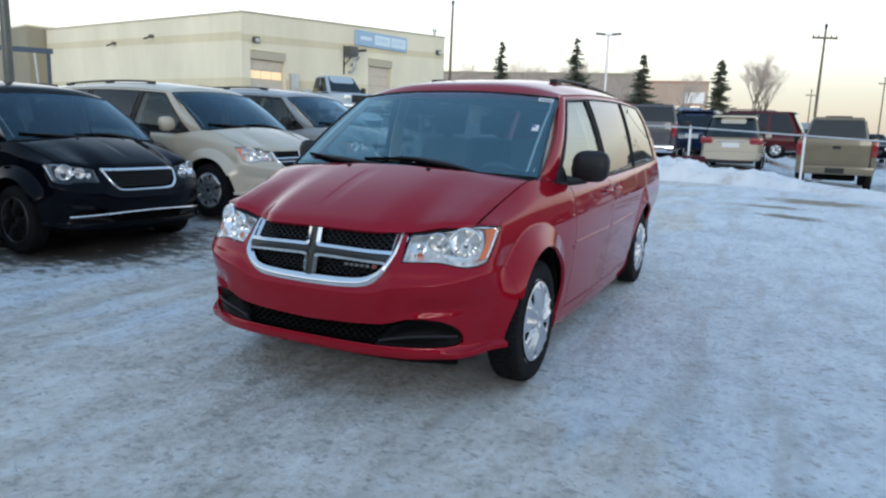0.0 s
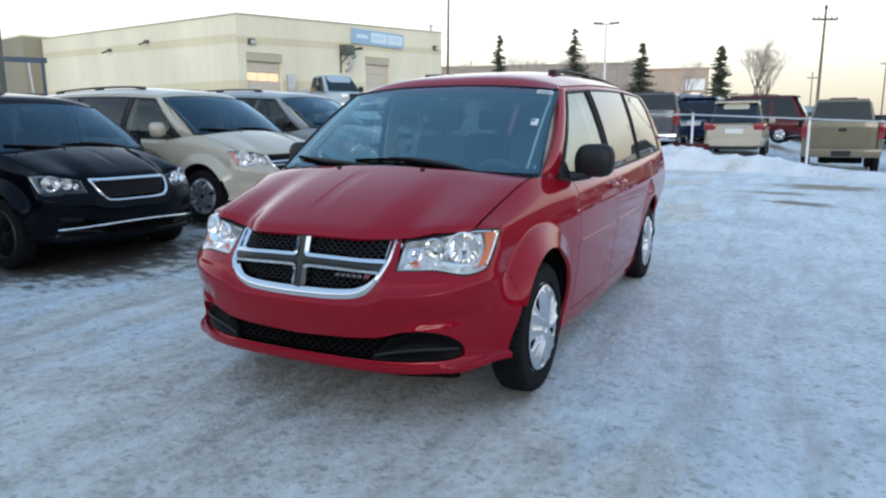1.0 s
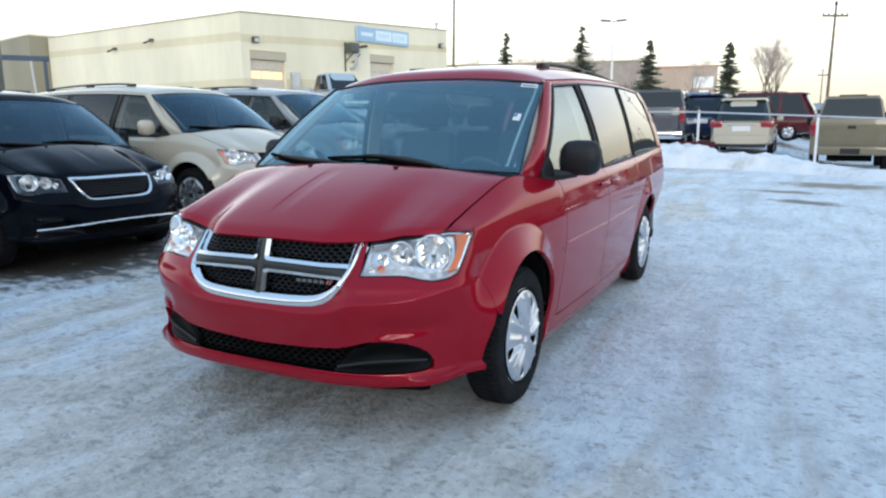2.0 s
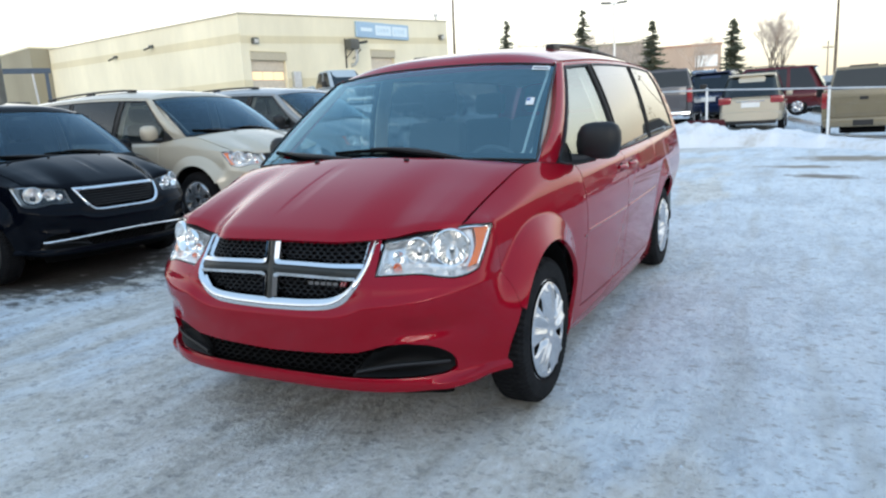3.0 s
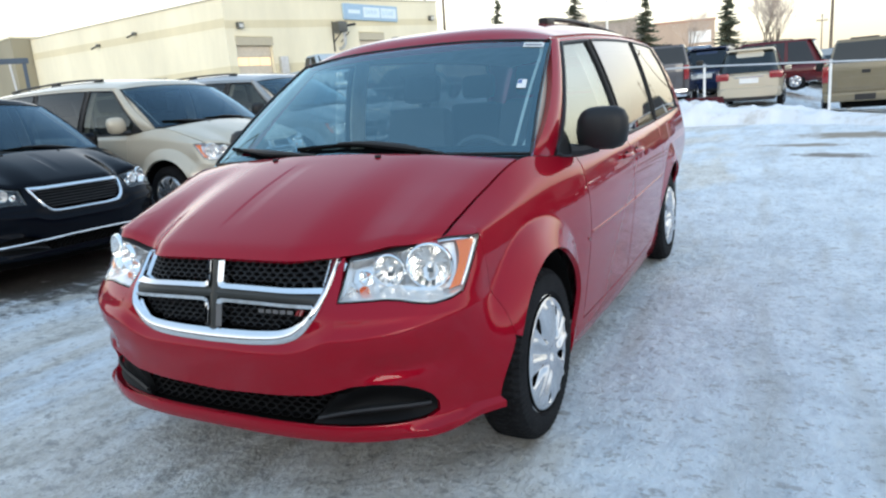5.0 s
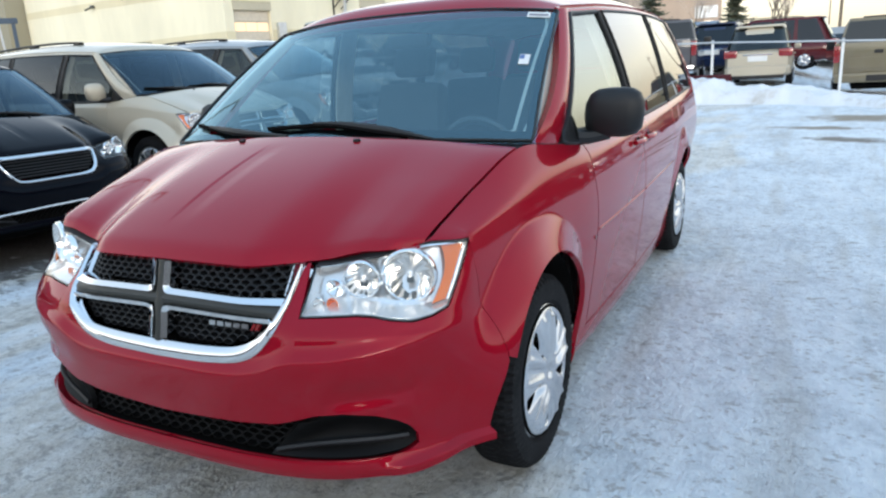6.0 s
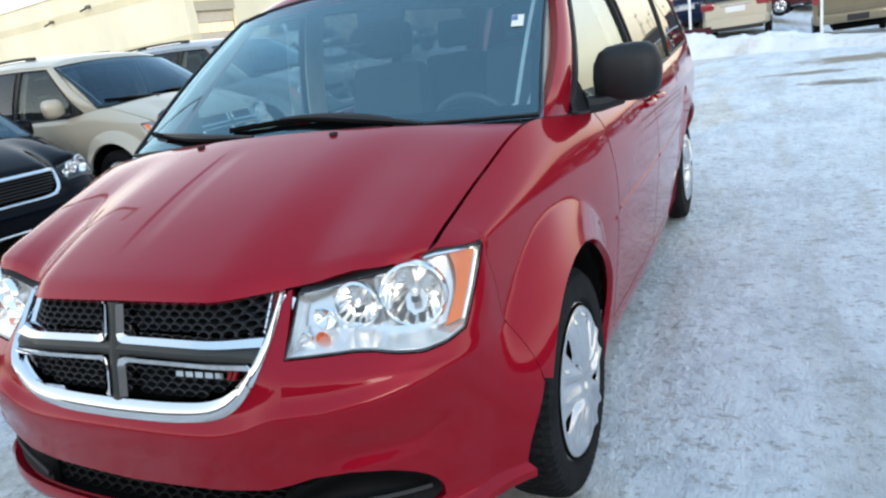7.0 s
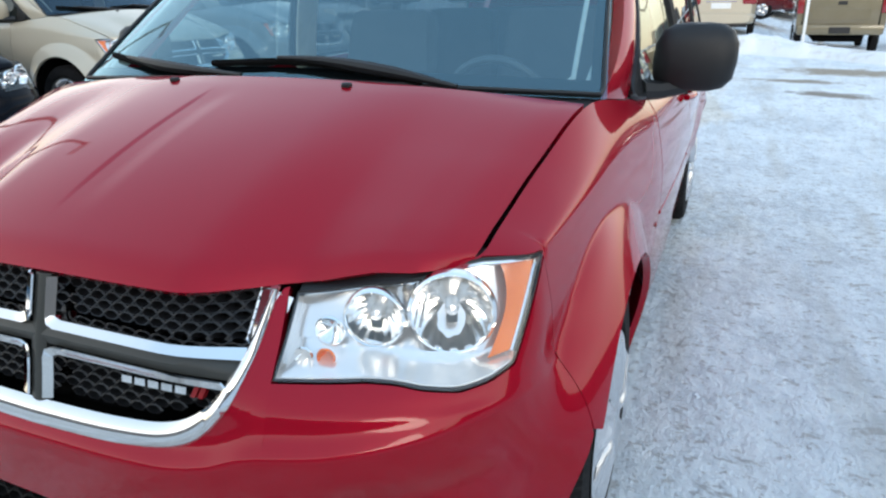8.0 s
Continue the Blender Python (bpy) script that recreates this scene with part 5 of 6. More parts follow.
def build_workshop():
    base = 1.7
    bd = thing("workshop_building", pose(-22.7, 23.68, 0, 0, 0, 77), "beige stucco workshop building with two roller doors", "building")
    fr, lr = 0.0386, 0.028
    doors = [(0.49, 2.62, 5.10), (8.76, 10.72, 5.46)]
    # the front wall is built round its two door openings
    xs = [0.0, doors[0][0], doors[0][1], doors[1][0], doors[1][1], 15.82]
    sections = []
    for i in range(5):
        z0 = base - 1 if i % 2 == 0 else doors[i // 2][2]
        sections.append(slab(xs[i], xs[i + 1], 0.0, 0.3, z0, wall_top(xs[i], fr), wall_top(xs[i + 1], fr)))
    piece("front_wall", welded(joined(*sections)), BEIGE_WALL, bd)
    piece("side_wall", slab(0.002, 0.3, 0.3, 23.1, base - 1, wall_top(0, lr), wall_top(23.1, lr), "y"), BEIGE_WALL, bd)
    piece("end_wall", slab(15.52, 15.818, 0.3, 23.1, base - 1, 7.40, 7.40), BEIGE_WALL, bd)
    piece("back_wall", slab(0.3, 15.5, 22.8, 23.1, base - 1, 7.3, 7.3), BEIGE_WALL, bd)
    piece("roof", slab(0.3, 15.52, 0.3, 22.8, 6.2, 6.4), COPING, bd)
    level = 6.86
    rims = []
    for rim, rise in ((slab(-0.05, 15.87, -0.05, 0.32, level, 6.93, 6.93 + fr * 15.9), 0), (slab(-0.05, 0.32, 0.33, 23.15, level, 6.93, 6.93 + lr * 23.1, "y"), 1)):
        far_end = fr * 15.9 if rise == 0 else lr * 23.1
        rims.append(([Vector((v.x, v.y, v.z + (far_end if abs(v.z - level) < 1e-6 and (v.x > 8 if rise == 0 else v.y > 8) else 0.0))) for v in rim[0]], rim[1]))
    piece("coping", joined(*rims), COPING, bd, "dull metal coping")
    for (x0, x1, z), (lo, hi) in [((0, 15.82, 0), (5.47, 5.84))]:
        verts_f = slab(x0, x1, -0.012, 0.0, lo, hi, hi + fr * 15.8)
        piece("front_band", ([Vector((v.x, v.y, v.z if abs(v.z - lo) > 1e-6 else lo + (fr * 15.8 if v.x > 1 else 0))) for v in verts_f[0]], verts_f[1]), TAN_BAND, bd, "darker tan painted band")
        vs = slab(-0.012, 0.0, 0.0, 23.1, lo + 0.06, hi + 0.10, hi + 0.10 + lr * 23, "y")
        piece("side_band", ([Vector((v.x, v.y, v.z if abs(v.z - lo - 0.06) > 1e-6 else lo + 0.06 + (lr * 23 if v.y > 1 else 0))) for v in vs[0]], vs[1]), TAN_BAND, bd, "darker tan painted band")
    piece("base_band", joined(slab(0.0, 0.47, -0.014, 0.0, base - 0.5, 3.72), slab(2.66, 8.7, -0.014, 0.0, base - 0.5, 3.80, 3.95), slab(10.8, 15.8, -0.014, 0.0, base - 0.5, 4.02, 4.2), slab(-0.014, 0.0, 0.0, 23.1, base - 0.5, 3.72, 3.95, "y")), TAN_BAND, bd, "darker tan painted base")
    for n, (x0, x1, z) in enumerate(doors):
        door = piece("roller_door", slab(x0, x1, 0.20, 0.26, base - 1, z), DOOR_PANEL, bd, "sectional roller door with lit panes" if n == 0 else "closed sectional roller door")
        rows = 6
        h = (z - 0.42 - base) / rows
        for k in range(rows):
            zz = base + k * h
            if n == 0 and k == rows - 2:
                for q in range(3):
                    w = (x1 - x0 - 0.3) / 3
                    piece("door_pane", slab(x0 + 0.1 + q * (w + 0.05), x0 + 0.1 + q * (w + 0.05) + w, 0.185, 0.20, zz + 0.06, zz + h - 0.05), WARM_WINDOW, door, "pane lit from inside")
            else:
                piece("door_section", box(x0 + 0.04, x1 - 0.04, 0.165, 0.20, zz + 0.015, zz + h - 0.015, 0.012, 1), DOOR_PANEL, door)
        piece("door_lintel", box(x0 - 0.02, x1 + 0.06, -0.035, 0.2, z - 0.40, z, 0.01, 1), COPING, door)
        piece("door_hood", box(x0 - 0.03, x1 + 0.04, -0.07, 0.02, z, z + 0.04, 0.01, 1), TAN_BAND, door, "thin metal drip edge")
    # utility box, heater, lamps, chimney
    piece("utility_cabinet", box(2.90, 3.38, -0.22, -0.002, 2.6, 4.15, 0.03), GALVANISED, bd)
    hv = piece("heater_unit", box(6.74, 7.40, -0.60, -0.05, 5.40, 5.96, 0.08), SATIN_GREY, bd, "dark grey wall heater on a bracket")
    piece("heater_bracket", joined(tube([(6.8, -0.7, 5.38), (6.8, 0.0, 4.9)], 0.03, 6), tube([(7.35, -0.7, 5.38), (7.35, 0.0, 4.9)], 0.03, 6), box(6.75, 6.83, -0.06, 0.0, 4.4, 6.0, 0.01, 1)), TRIM, hv)
    piece("heater_duct", tube([(7.3, -0.4, 5.4), (7.3, -0.35, 4.8), (7.25, -0.2, 4.6), (7.2, 0.02, 4.55)], 0.09, 8), GALVANISED, hv)
    piece("exhaust_pipe", tube([(7.5, -0.4, 5.75), (8.1, -0.45, 5.85)], 0.07, 8), TRIM, hv)
    for x, z in ((0.75, 5.62), (15.05, 6.45)):
        wl = piece("wall_lamp", box(x - 0.16, x + 0.16, -0.26, -0.02, z - 0.16, z + 0.14, 0.04), SATIN_GREY, bd)
        piece("lamp_cover", box(x - 0.12, x + 0.12, -0.285, -0.255, z - 0.12, z + 0.06, 0.02, 1), LAMP_GLASS, wl)
    for y, z in ((13.0, 6.05), (8.5, 6.2)):
        wl = piece("wall_lamp", box(-0.24, -0.014, y - 0.08, y + 0.16, z - 0.08, z + 0.09, 0.04), SATIN_GREY, bd)
        piece("lamp_arm", tube([(-0.1, y, z), (-0.35, y + 0.05, z - 0.1), (-0.5, y + 0.2, z - 0.18)], 0.05, 6), TRIM, wl)
    piece("vent_pipe", joined(tube([(15.35, 0.5, 7.0), (15.35, 0.5, 7.85)], 0.09, 8), tube([(15.35, 0.5, 7.85), (15.35, 0.5, 8.0)], 0.15, 8)), GALVANISED, bd)
    # sign: one blue and two pale panels, lettering as plain bars
    sg = piece("wall_sign", box(7.62, 11.95, -0.16, -0.02, 6.12, 6.98, 0.02, 1), BLUE_SIGN, bd, "blue and white wall sign")
    for k, (x0, x1) in enumerate(((9.10, 10.42), (10.50, 11.80))):
        p = piece("sign_panel", box(x0, x1, -0.185, -0.158, 6.27, 6.84, 0.01, 1), PALE_SIGN, sg, "pale sign panel")
        for q in range(4):
            w = (x1 - x0 - 0.3) / 4
            piece("letter_bar", box(x0 + 0.14 + q * w, x0 + 0.14 + q * w + w * 0.72, -0.195, -0.184, 6.44, 6.68), SIGN_INK, p)
    piece("letter_bar", box(7.95, 8.85, -0.175, -0.158, 6.46, 6.66), PALE_SIGN, sg)

    br = thing("brown_building", pose(-22.7, 23.68, 0, 0, 0, 77), "brown stucco block joined to a taller flat-roofed hall", "building")
    piece("wall", slab(-1.2, 9.0, 23.2, 42.0, base - 1, 7.62), BROWN_WALL, br)
    piece("coping", slab(-1.26, 9.0, 23.15, 42.0, 7.625, 7.75), BEIGE_WALL, br)
    piece("upper_hall", slab(9.05, 20.0, 19.0, 46.0, base - 1, 8.95), BROWN_WALL, br)
    piece("hall_coping", slab(8.95, 20.0, 18.95, 46.0, 8.955, 9.2), COPING, br)
    piece("roof_vent", box(2.0, 2.7, 33.0, 33.9, 7.75, 8.3, 0.08), GALVANISED, br)
    piece("wall_lamp", box(-1.45, -1.21, 31.0, 31.3, 6.4, 6.7, 0.04), SATIN_GREY, br)


build_workshop()


# ---- poles, lamps and fence ----
def build_left_pole():
    x, y = -14.8, 7.0
    p = thing("lamp_post", pose(x, y, land(x, y)), "tall dark grey steel lamp post with a concrete foot", "lamp post")
    piece("shaft", tube([(0, 0, 0.5), (0, 0, 5.0), (0, 0, 9.5)], [0.12, 0.11, 0.08], 14), SATIN_GREY, p)
    piece("foot", tube([(0, 0, -0.1), (0, 0, 0.55)], 0.3, 18), GREY_WALL, p)
    piece("lamp_head", box(-0.15, 0.15, -0.9, 0.1, 9.45, 9.6, 0.05), GALVANISED, p)


def build_car_park_lamp():
    x, y = -11.98, 54.7
    p = thing("lamp_post", pose(x, y, land(x, y), 0, 0, 20), "grey twin-headed car park lamp post", "lamp post")
    piece("shaft", tube([(0, 0, -0.1), (0, 0, 9.4 - land(x, y))], [0.12, 0.09], 10), GALVANISED, p)
    h = 9.42 - land(x, y)
    for s in (1, -1):
        piece("lamp_head", moved(box(0.25, 1.05, -0.2, 0.2, 0.0, 0.16, 0.05), pose(0, 0, h, 0, -4, 0 if s > 0 else 180)), SATIN_GREY, p)
    piece("cross_arm", tube([(-0.35, 0, h + 0.05), (0.35, 0, h + 0.05)], 0.05, 8), GALVANISED, p)


def build_utility_pole(x, y, top, lean=0.0, arm=1.0, label="weathered wooden utility pole with a cross-arm"):
    z = land(x, y)
    p = thing("utility_pole", pose(x, y, z, 0, lean, 25), label, "utility pole")
    h = top - z
    piece("shaft", tube([(0, 0, -0.3), (0, 0, h * 0.5), (0, 0, h)], [0.11, 0.09, 0.07], 10), WOOD, p)
    if arm:
        a = piece("cross_arm", box(-arm, arm, -0.06, 0.06, h - 0.62, h - 0.49, 0.01, 1), WOOD, p)
        for q in (-0.92, -0.5, 0.5, 0.92):
            piece("insulator", tube([(q * arm, 0, h - 0.49), (q * arm, 0, h - 0.35)], 0.045, 8), SATIN_GREY, a)
    piece("pole_cap", tube([(0, 0, h), (0, 0, h + 0.25), (0, 0, h + 0.4)], [0.05, 0.12, 0.04], 8), SATIN_GREY, p)


build_left_pole()
build_car_park_lamp()
build_utility_pole(3.5, 51.4, 8.9, 0.6, 0.85)
build_utility_pole(-19.8, 41.3, 9.9, 0.8, 0.0, "slim dark wooden pole with a small cap")
for px, py, pt in ((13.0, 110.0, 10.0), (15.5, 118.0, 9.5), (17.0, 108.0, 12.0), (18.5, 122.0, 10.5), (4.4, 120.0, 9.0)):
    build_utility_pole(px, py, pt, 0, 0.8, "distant wooden utility pole")

POST_A, POST_STEP = Vector((-0.50, 18.0, 0)), Vector((3.0, 0.0, 0))


def post_top(k):
    return 1.70 - (0.15 if k > 0 else 0.06) * k


def build_fence():
    fe = thing("fence", pose(0, 0, 0), "white galvanised pipe fence standing in a snow bank", "fence")
    for k in range(-4, 3):
        p = POST_A + POST_STEP * k
        g = land(p.x, p.y)
        post = piece("post", tube([(p.x, p.y, g - 0.2), (p.x, p.y, post_top(k))], 0.033, 10), PAPER if k in (0, 1) else GALVANISED, fe)
        piece("post_cap", tube([(p.x, p.y, post_top(k)), (p.x, p.y, post_top(k) + 0.025), (p.x, p.y, post_top(k) + 0.05)], [0.042, 0.042, 0.02], 10), GALVANISED, post)
        if k < 2:
            q = POST_A + POST_STEP * (k + 1)
            piece("rail", tube([(p.x, p.y - 0.04, post_top(k) - 0.015), (q.x, q.y - 0.04, post_top(k + 1) - 0.015)], 0.024, 10), GALVANISED, fe)


build_fence()


def build_snow_bank():
    """Ploughed up along the fence: a steep, broken face with a lumpy top behind it."""
    def fn(x, c):
        foot = table(x, [(-9.0, 16.6), (-1.0, 15.55), (0.3, 15.35), (1.4, 14.9), (2.7, 13.7), (3.5, 12.6), (4.7, 11.8)])
        y = foot + c + 0.16 * noise.fractal(Vector((x * 1.3, 0, 2)), 0.9, 2.0, 4) * (c < 2)
        tall = table(x, [(-9.0, 0.65), (-1.0, 0.68), (0.3, 0.52), (1.5, 0.42), (2.6, 0.24), (3.6, 0.17), (4.7, 0.05)])
        lump = 0.78 + 0.5 * noise.fractal(Vector((x * 0.9, c * 0.9, 1.0)), 0.9, 2.0, 5) + 0.16 * noise.noise(Vector((x * 4.2, c * 4.0, 7.0)))
        h = tall * clamp(lump, 0.3, 1.35) * smooth(-0.05, 0.42, c) * (1 - 0.75 * smooth(0.6, 3.0, c))
        return (x, y, land(x, y) - 0.03 + h + 0.03 * smooth(0.0, 0.1, c) * (tall > 0) - 0.25 * smooth(3.2, 3.8, c))

    ob = piece("snow_bank", grid(fn, steps(-9.0, 4.7, 200), steps(-0.1, 3.8, 56)), PILE, angle=180)
    tagged(ob, "ploughed bank of lumpy dirty white snow along the fence", "snow bank", kind="stuff")


build_snow_bank()


# ---- trees ----
def build_spruce(x, y, top, spread, seed):
    rnd = random.Random(seed)
    z = land(x, y)
    h = top - z
    t = thing("spruce_tree", pose(x, y, z), "dark green narrow spruce with gaps between its boughs", "tree", "spruces behind the car park")
    piece("trunk", tube([(0, 0, -0.2), (0, 0, h * 0.5), (0, 0, h)], [0.16, 0.09, 0.015], 8), BARK, t)
    verts, faces = [], []
    for _ in range(230):
        level = 0.08 + 0.90 * rnd.random() ** 1.15
        tier = 0.80 + 0.32 * noise.noise(Vector((level * 9.0, seed * 3.0, 0.5)))
        length = (2.15 * spread * (1 - level) ** 0.85 + 0.12) * tier * rnd.uniform(0.6, 1.1)
        a = rnd.uniform(0, 2 * math.pi)
        d = Vector((math.cos(a), math.sin(a), 0))
        side = Vector((-d.y, d.x, 0))
        root = Vector((0, 0, h * level))
        for q in range(7):
            f = (q + 0.4) / 7
            c = root + d * (length * f) + Vector((0, 0, -0.35 * length * f + 0.30 * length * f ** 3))
            size = (0.13 + 0.14 * length) * (1.15 - f) * rnd.uniform(0.7, 1.3)
            for w in (1, -1):
                tip = c + d * size * 1.1 + side * (w * size) + Vector((0, 0, -size * rnd.uniform(0.25, 0.7)))
                b = len(verts)
                verts += [c + Vector((0, 0, 0.05)), c + d * size * 0.9 + Vector((0, 0, -0.02)), tip, c + side * (w * size * 0.35) + Vector((0, 0, -size * 0.4))]
                faces.append((b, b + 1, b + 2, b + 3))
    piece("crown", (verts, faces), NEEDLES, t, angle=180)


for sx, sy, st, ss, sd in ((-25.8, 66.0, 10.9, 1.65, 3), (-17.1, 63.7, 10.7, 1.95, 4), (-9.5, 57.3, 8.3, 1.5, 5), (-2.8, 51.2, 7.1, 1.2, 6)):
    build_spruce(sx, sy, st, ss, sd)


def build_bare_tree(x, y, height, seed, group="bare trees"):
    rnd = random.Random(seed)
    t = thing("bare_tree", pose(x, y, land(x, y)), "leafless tree with fine upright brownish twigs", "tree", group)
    limbs, twigs = [], []

    def grow(p, d, length, r, depth):
        q = p + d * length
        mid = (p + q) / 2 + Vector((rnd.uniform(-1, 1), rnd.uniform(-1, 1), 0)) * length * 0.05
        (limbs if depth < 3 else twigs).append(tube([p, mid, q], [r, r * 0.85, r * 0.66], 5 if depth < 3 else 3, cap=False))
        if depth > 6:
            return
        for _ in range(rnd.choice((2, 3, 3) if depth < 5 else (3, 3, 4)) if depth else 5):
            e = (d + Vector((rnd.uniform(-1, 1), rnd.uniform(-1, 1), rnd.uniform(0.0, 0.7))) * 0.55).normalized()
            grow(p + d * length * rnd.uniform(0.6, 1.0), e, length * rnd.uniform(0.62, 0.82), r * 0.58, depth + 1)

    grow(Vector((0, 0, -0.1)), Vector((0, 0, 1)), height * 0.27, height * 0.012, 0)
    piece("trunk", joined(*limbs), BARK, t)
    piece("crown", joined(*twigs), TWIG, t)


for bx, by, bh, bs in ((-0.6, 56.0, 8.0, 11), (-0.05, 56.8, 7.2, 12), (-9.0, 80.0, 9.5, 13), (-21.0, 78.0, 10.5, 14), (-23.5, 80.0, 10.0, 15), (-28.0, 82.0, 11.0, 16), (-30.5, 84.0, 10.0, 17), (-36.0, 80.0, 10.5, 18), (-39.0, 82.0, 9.5, 19), (-16.0, 80.0, 9.0, 20)):
    build_bare_tree(bx, by, bh, bs)


def build_far_buildings():
    b = thing("warehouse", pose(-37.0, 99.0, 0.6, 0, 0, 14), "long low grey warehouse beyond the car park", "building")
    piece("wall", slab(-14, 18, 0, 14, -1, 9.6), FAR_WALL, b)
    piece("coping", slab(-14.1, 18.1, -0.1, 14, 9.605, 10.0), BROWN_WALL, b)
    for k in range(7):
        piece("loading_door", slab(-12 + k * 4.2, -9.4 + k * 4.2, -0.06, 0.0, 0.0, 4.2), DOOR_PANEL if k % 2 else BROWN_WALL, b)
    c = thing("brick_building", pose(-18.5, 104.0, 0.6, 0, 0, 12), "reddish brick hall with a flat roof", "building")
    piece("wall", slab(0, 9.5, 0, 12, -1, 8.7), BRICK_WALL, c)
    piece("coping", slab(-0.1, 9.6, -0.1, 12, 8.705, 9.0), BRICK_TOP, c, "red brick coping")
    piece("side_block", slab(-6, -0.02, 0.5, 12, -1, 9.4), GREY_WALL, c)
    for k in range(3):
        piece("window", slab(1.2 + k * 2.8, 2.8 + k * 2.8, -0.05, 0.0, 3.6, 5.4), PRIVACY, c)
    piece("wall_sign", slab(6.0, 9.0, -0.14, -0.06, 5.8, 7.4), PAPER, c)


build_far_buildings()


def build_steel_frame():
    x, y = -23.2, 12.6
    z = land(x, y)
    s = thing("steel_frame", pose(x, y, z, 0, 0, 57), "blue steel goalpost frame standing beside the building", "steel frame")
    h = 3.85 - z
    for q in (-1.0, 1.0):
        piece("post", box(q - 0.06, q + 0.06, -0.06, 0.06, -0.1, h, 0.01, 1), BLUE_STEEL, s)
    piece("beam", box(-1.15, 1.15, -0.08, 0.08, h - 0.1, h + 0.08, 0.015, 1), BLUE_STEEL, s)
    piece("brace", tube([(0.55, 0, h), (0.70, 0, 0.1)], 0.04, 6), GALVANISED, s)


build_steel_frame()


# ---- parked vehicles further off ----
def hull(stations, sides=20, power=3.4):
    """A rounded body from (y, half-width, z low, z high) stations."""
    verts, faces = [], []
    for y, w, z0, z1 in stations:
        zc, hz = (z0 + z1) / 2, (z1 - z0) / 2
        for k in range(sides):
            t = 2 * math.pi * (k + 0.5) / sides
            c, s = math.cos(t), math.sin(t)
            verts.append(Vector((w * math.copysign(abs(c) ** (2 / power), c), y, zc + hz * math.copysign(abs(s) ** (2 / power), s))))
    n = len(stations)
    for j in range(n - 1):
        for k in range(sides):
            faces.append((j * sides + k, j * sides + (k + 1) % sides, (j + 1) * sides + (k + 1) % sides, (j + 1) * sides + k))
    faces.append(tuple(reversed(range(sides))))
    faces.append(tuple(range((n - 1) * sides, n * sides)))
    return verts, faces


def far_wheels(car, half, y_front, y_rear, r, cap=None):
    for y in (y_front, y_rear):
        for s in (1, -1):
            k = r / 0.345
            w = piece("wheel", lathe([(x, q * k) for x, q in TYRE], 28), RUBBER, car)
            w.matrix_basis = pose(s * (half - 0.11), y, r, 0, 0, 0 if s > 0 else 180)
            piece("hub_cap", moved(petal_cap(5), Matrix.Scale(k, 4)), cap or CAP, w)


def glass_quad(car, name, pts, mat=None, lab=""):
    g = piece(name, (pts, [tuple(range(len(pts)))]), mat or FAR_GLASS, car, lab)
    return g


def cabin_glass(car, half_low, half_top, z0, z1, yf0, yf1, yr0, yr1, splits):
    """Windscreen, rear window and side panes set a little proud of a tapered cabin."""
    o = 0.012
    glass_quad(car, "windshield", [Vector(p) for p in ((-half_low + 0.10, yf0 - o, z0 + 0.04), (half_low - 0.10, yf0 - o, z0 + 0.04), (half_top - 0.08, yf1 - o, z1 - 0.05), (-half_top + 0.08, yf1 - o, z1 - 0.05))])
    glass_quad(car, "rear_window", [Vector(p) for p in ((half_low - 0.09, yr0 + o, z0 + 0.05), (-half_low + 0.09, yr0 + o, z0 + 0.05), (-half_top + 0.05, yr1 + o, z1 - 0.06), (half_top - 0.05, yr1 + o, z1 - 0.06))])
    for s in (1, -1):
        for a, b in splits:
            lo = lambda f: lerp(yf0 + 0.16, yr0 - 0.12, f)
            hi = lambda f: lerp(yf1 + 0.12, yr1 - 0.10, f)
            pts = [Vector((s * (half_low + o - 0.012), lo(a), z0 + 0.04)), Vector((s * (half_low + o - 0.012), lo(b), z0 + 0.04)), Vector((s * (half_top + o), hi(b), z1 - 0.06)), Vector((s * (half_top + o), hi(a), z1 - 0.06))]
            glass_quad(car, "side_window", pts)


def cabin(half_low, half_top, z0, z1, yf0, yf1, yr0, yr1, soft=0.22):
    """A tapered cabin with rounded upper edges."""
    verts, faces, rows, per = [], [], 6, 28
    for j in range(rows):
        f = j / (rows - 1)
        round_in = 0.045 * smooth(0.75, 1.0, f)
        half = lerp(half_low, half_top, f) - round_in
        ya, yb = lerp(yf0, yf1, f) + round_in, lerp(yr0, yr1, f) - round_in
        for k in range(per):
            t = 2 * math.pi * (k + 0.5) / per
            c, s = math.cos(t), math.sin(t)
            verts.append(Vector((half * math.copysign(abs(c) ** soft, c), (ya + yb) / 2 + (yb - ya) / 2 * math.copysign(abs(s) ** soft, s), lerp(z0, z1, f) + 0.02 * smooth(0.8, 1, f))))
    for j in range(rows - 1):
        for k in range(per):
            faces.append((j * per + k, j * per + (k + 1) % per, (j + 1) * per + (k + 1) % per, (j + 1) * per + k))
    faces.append(tuple(range((rows - 1) * per, rows * per)))
    return verts, faces


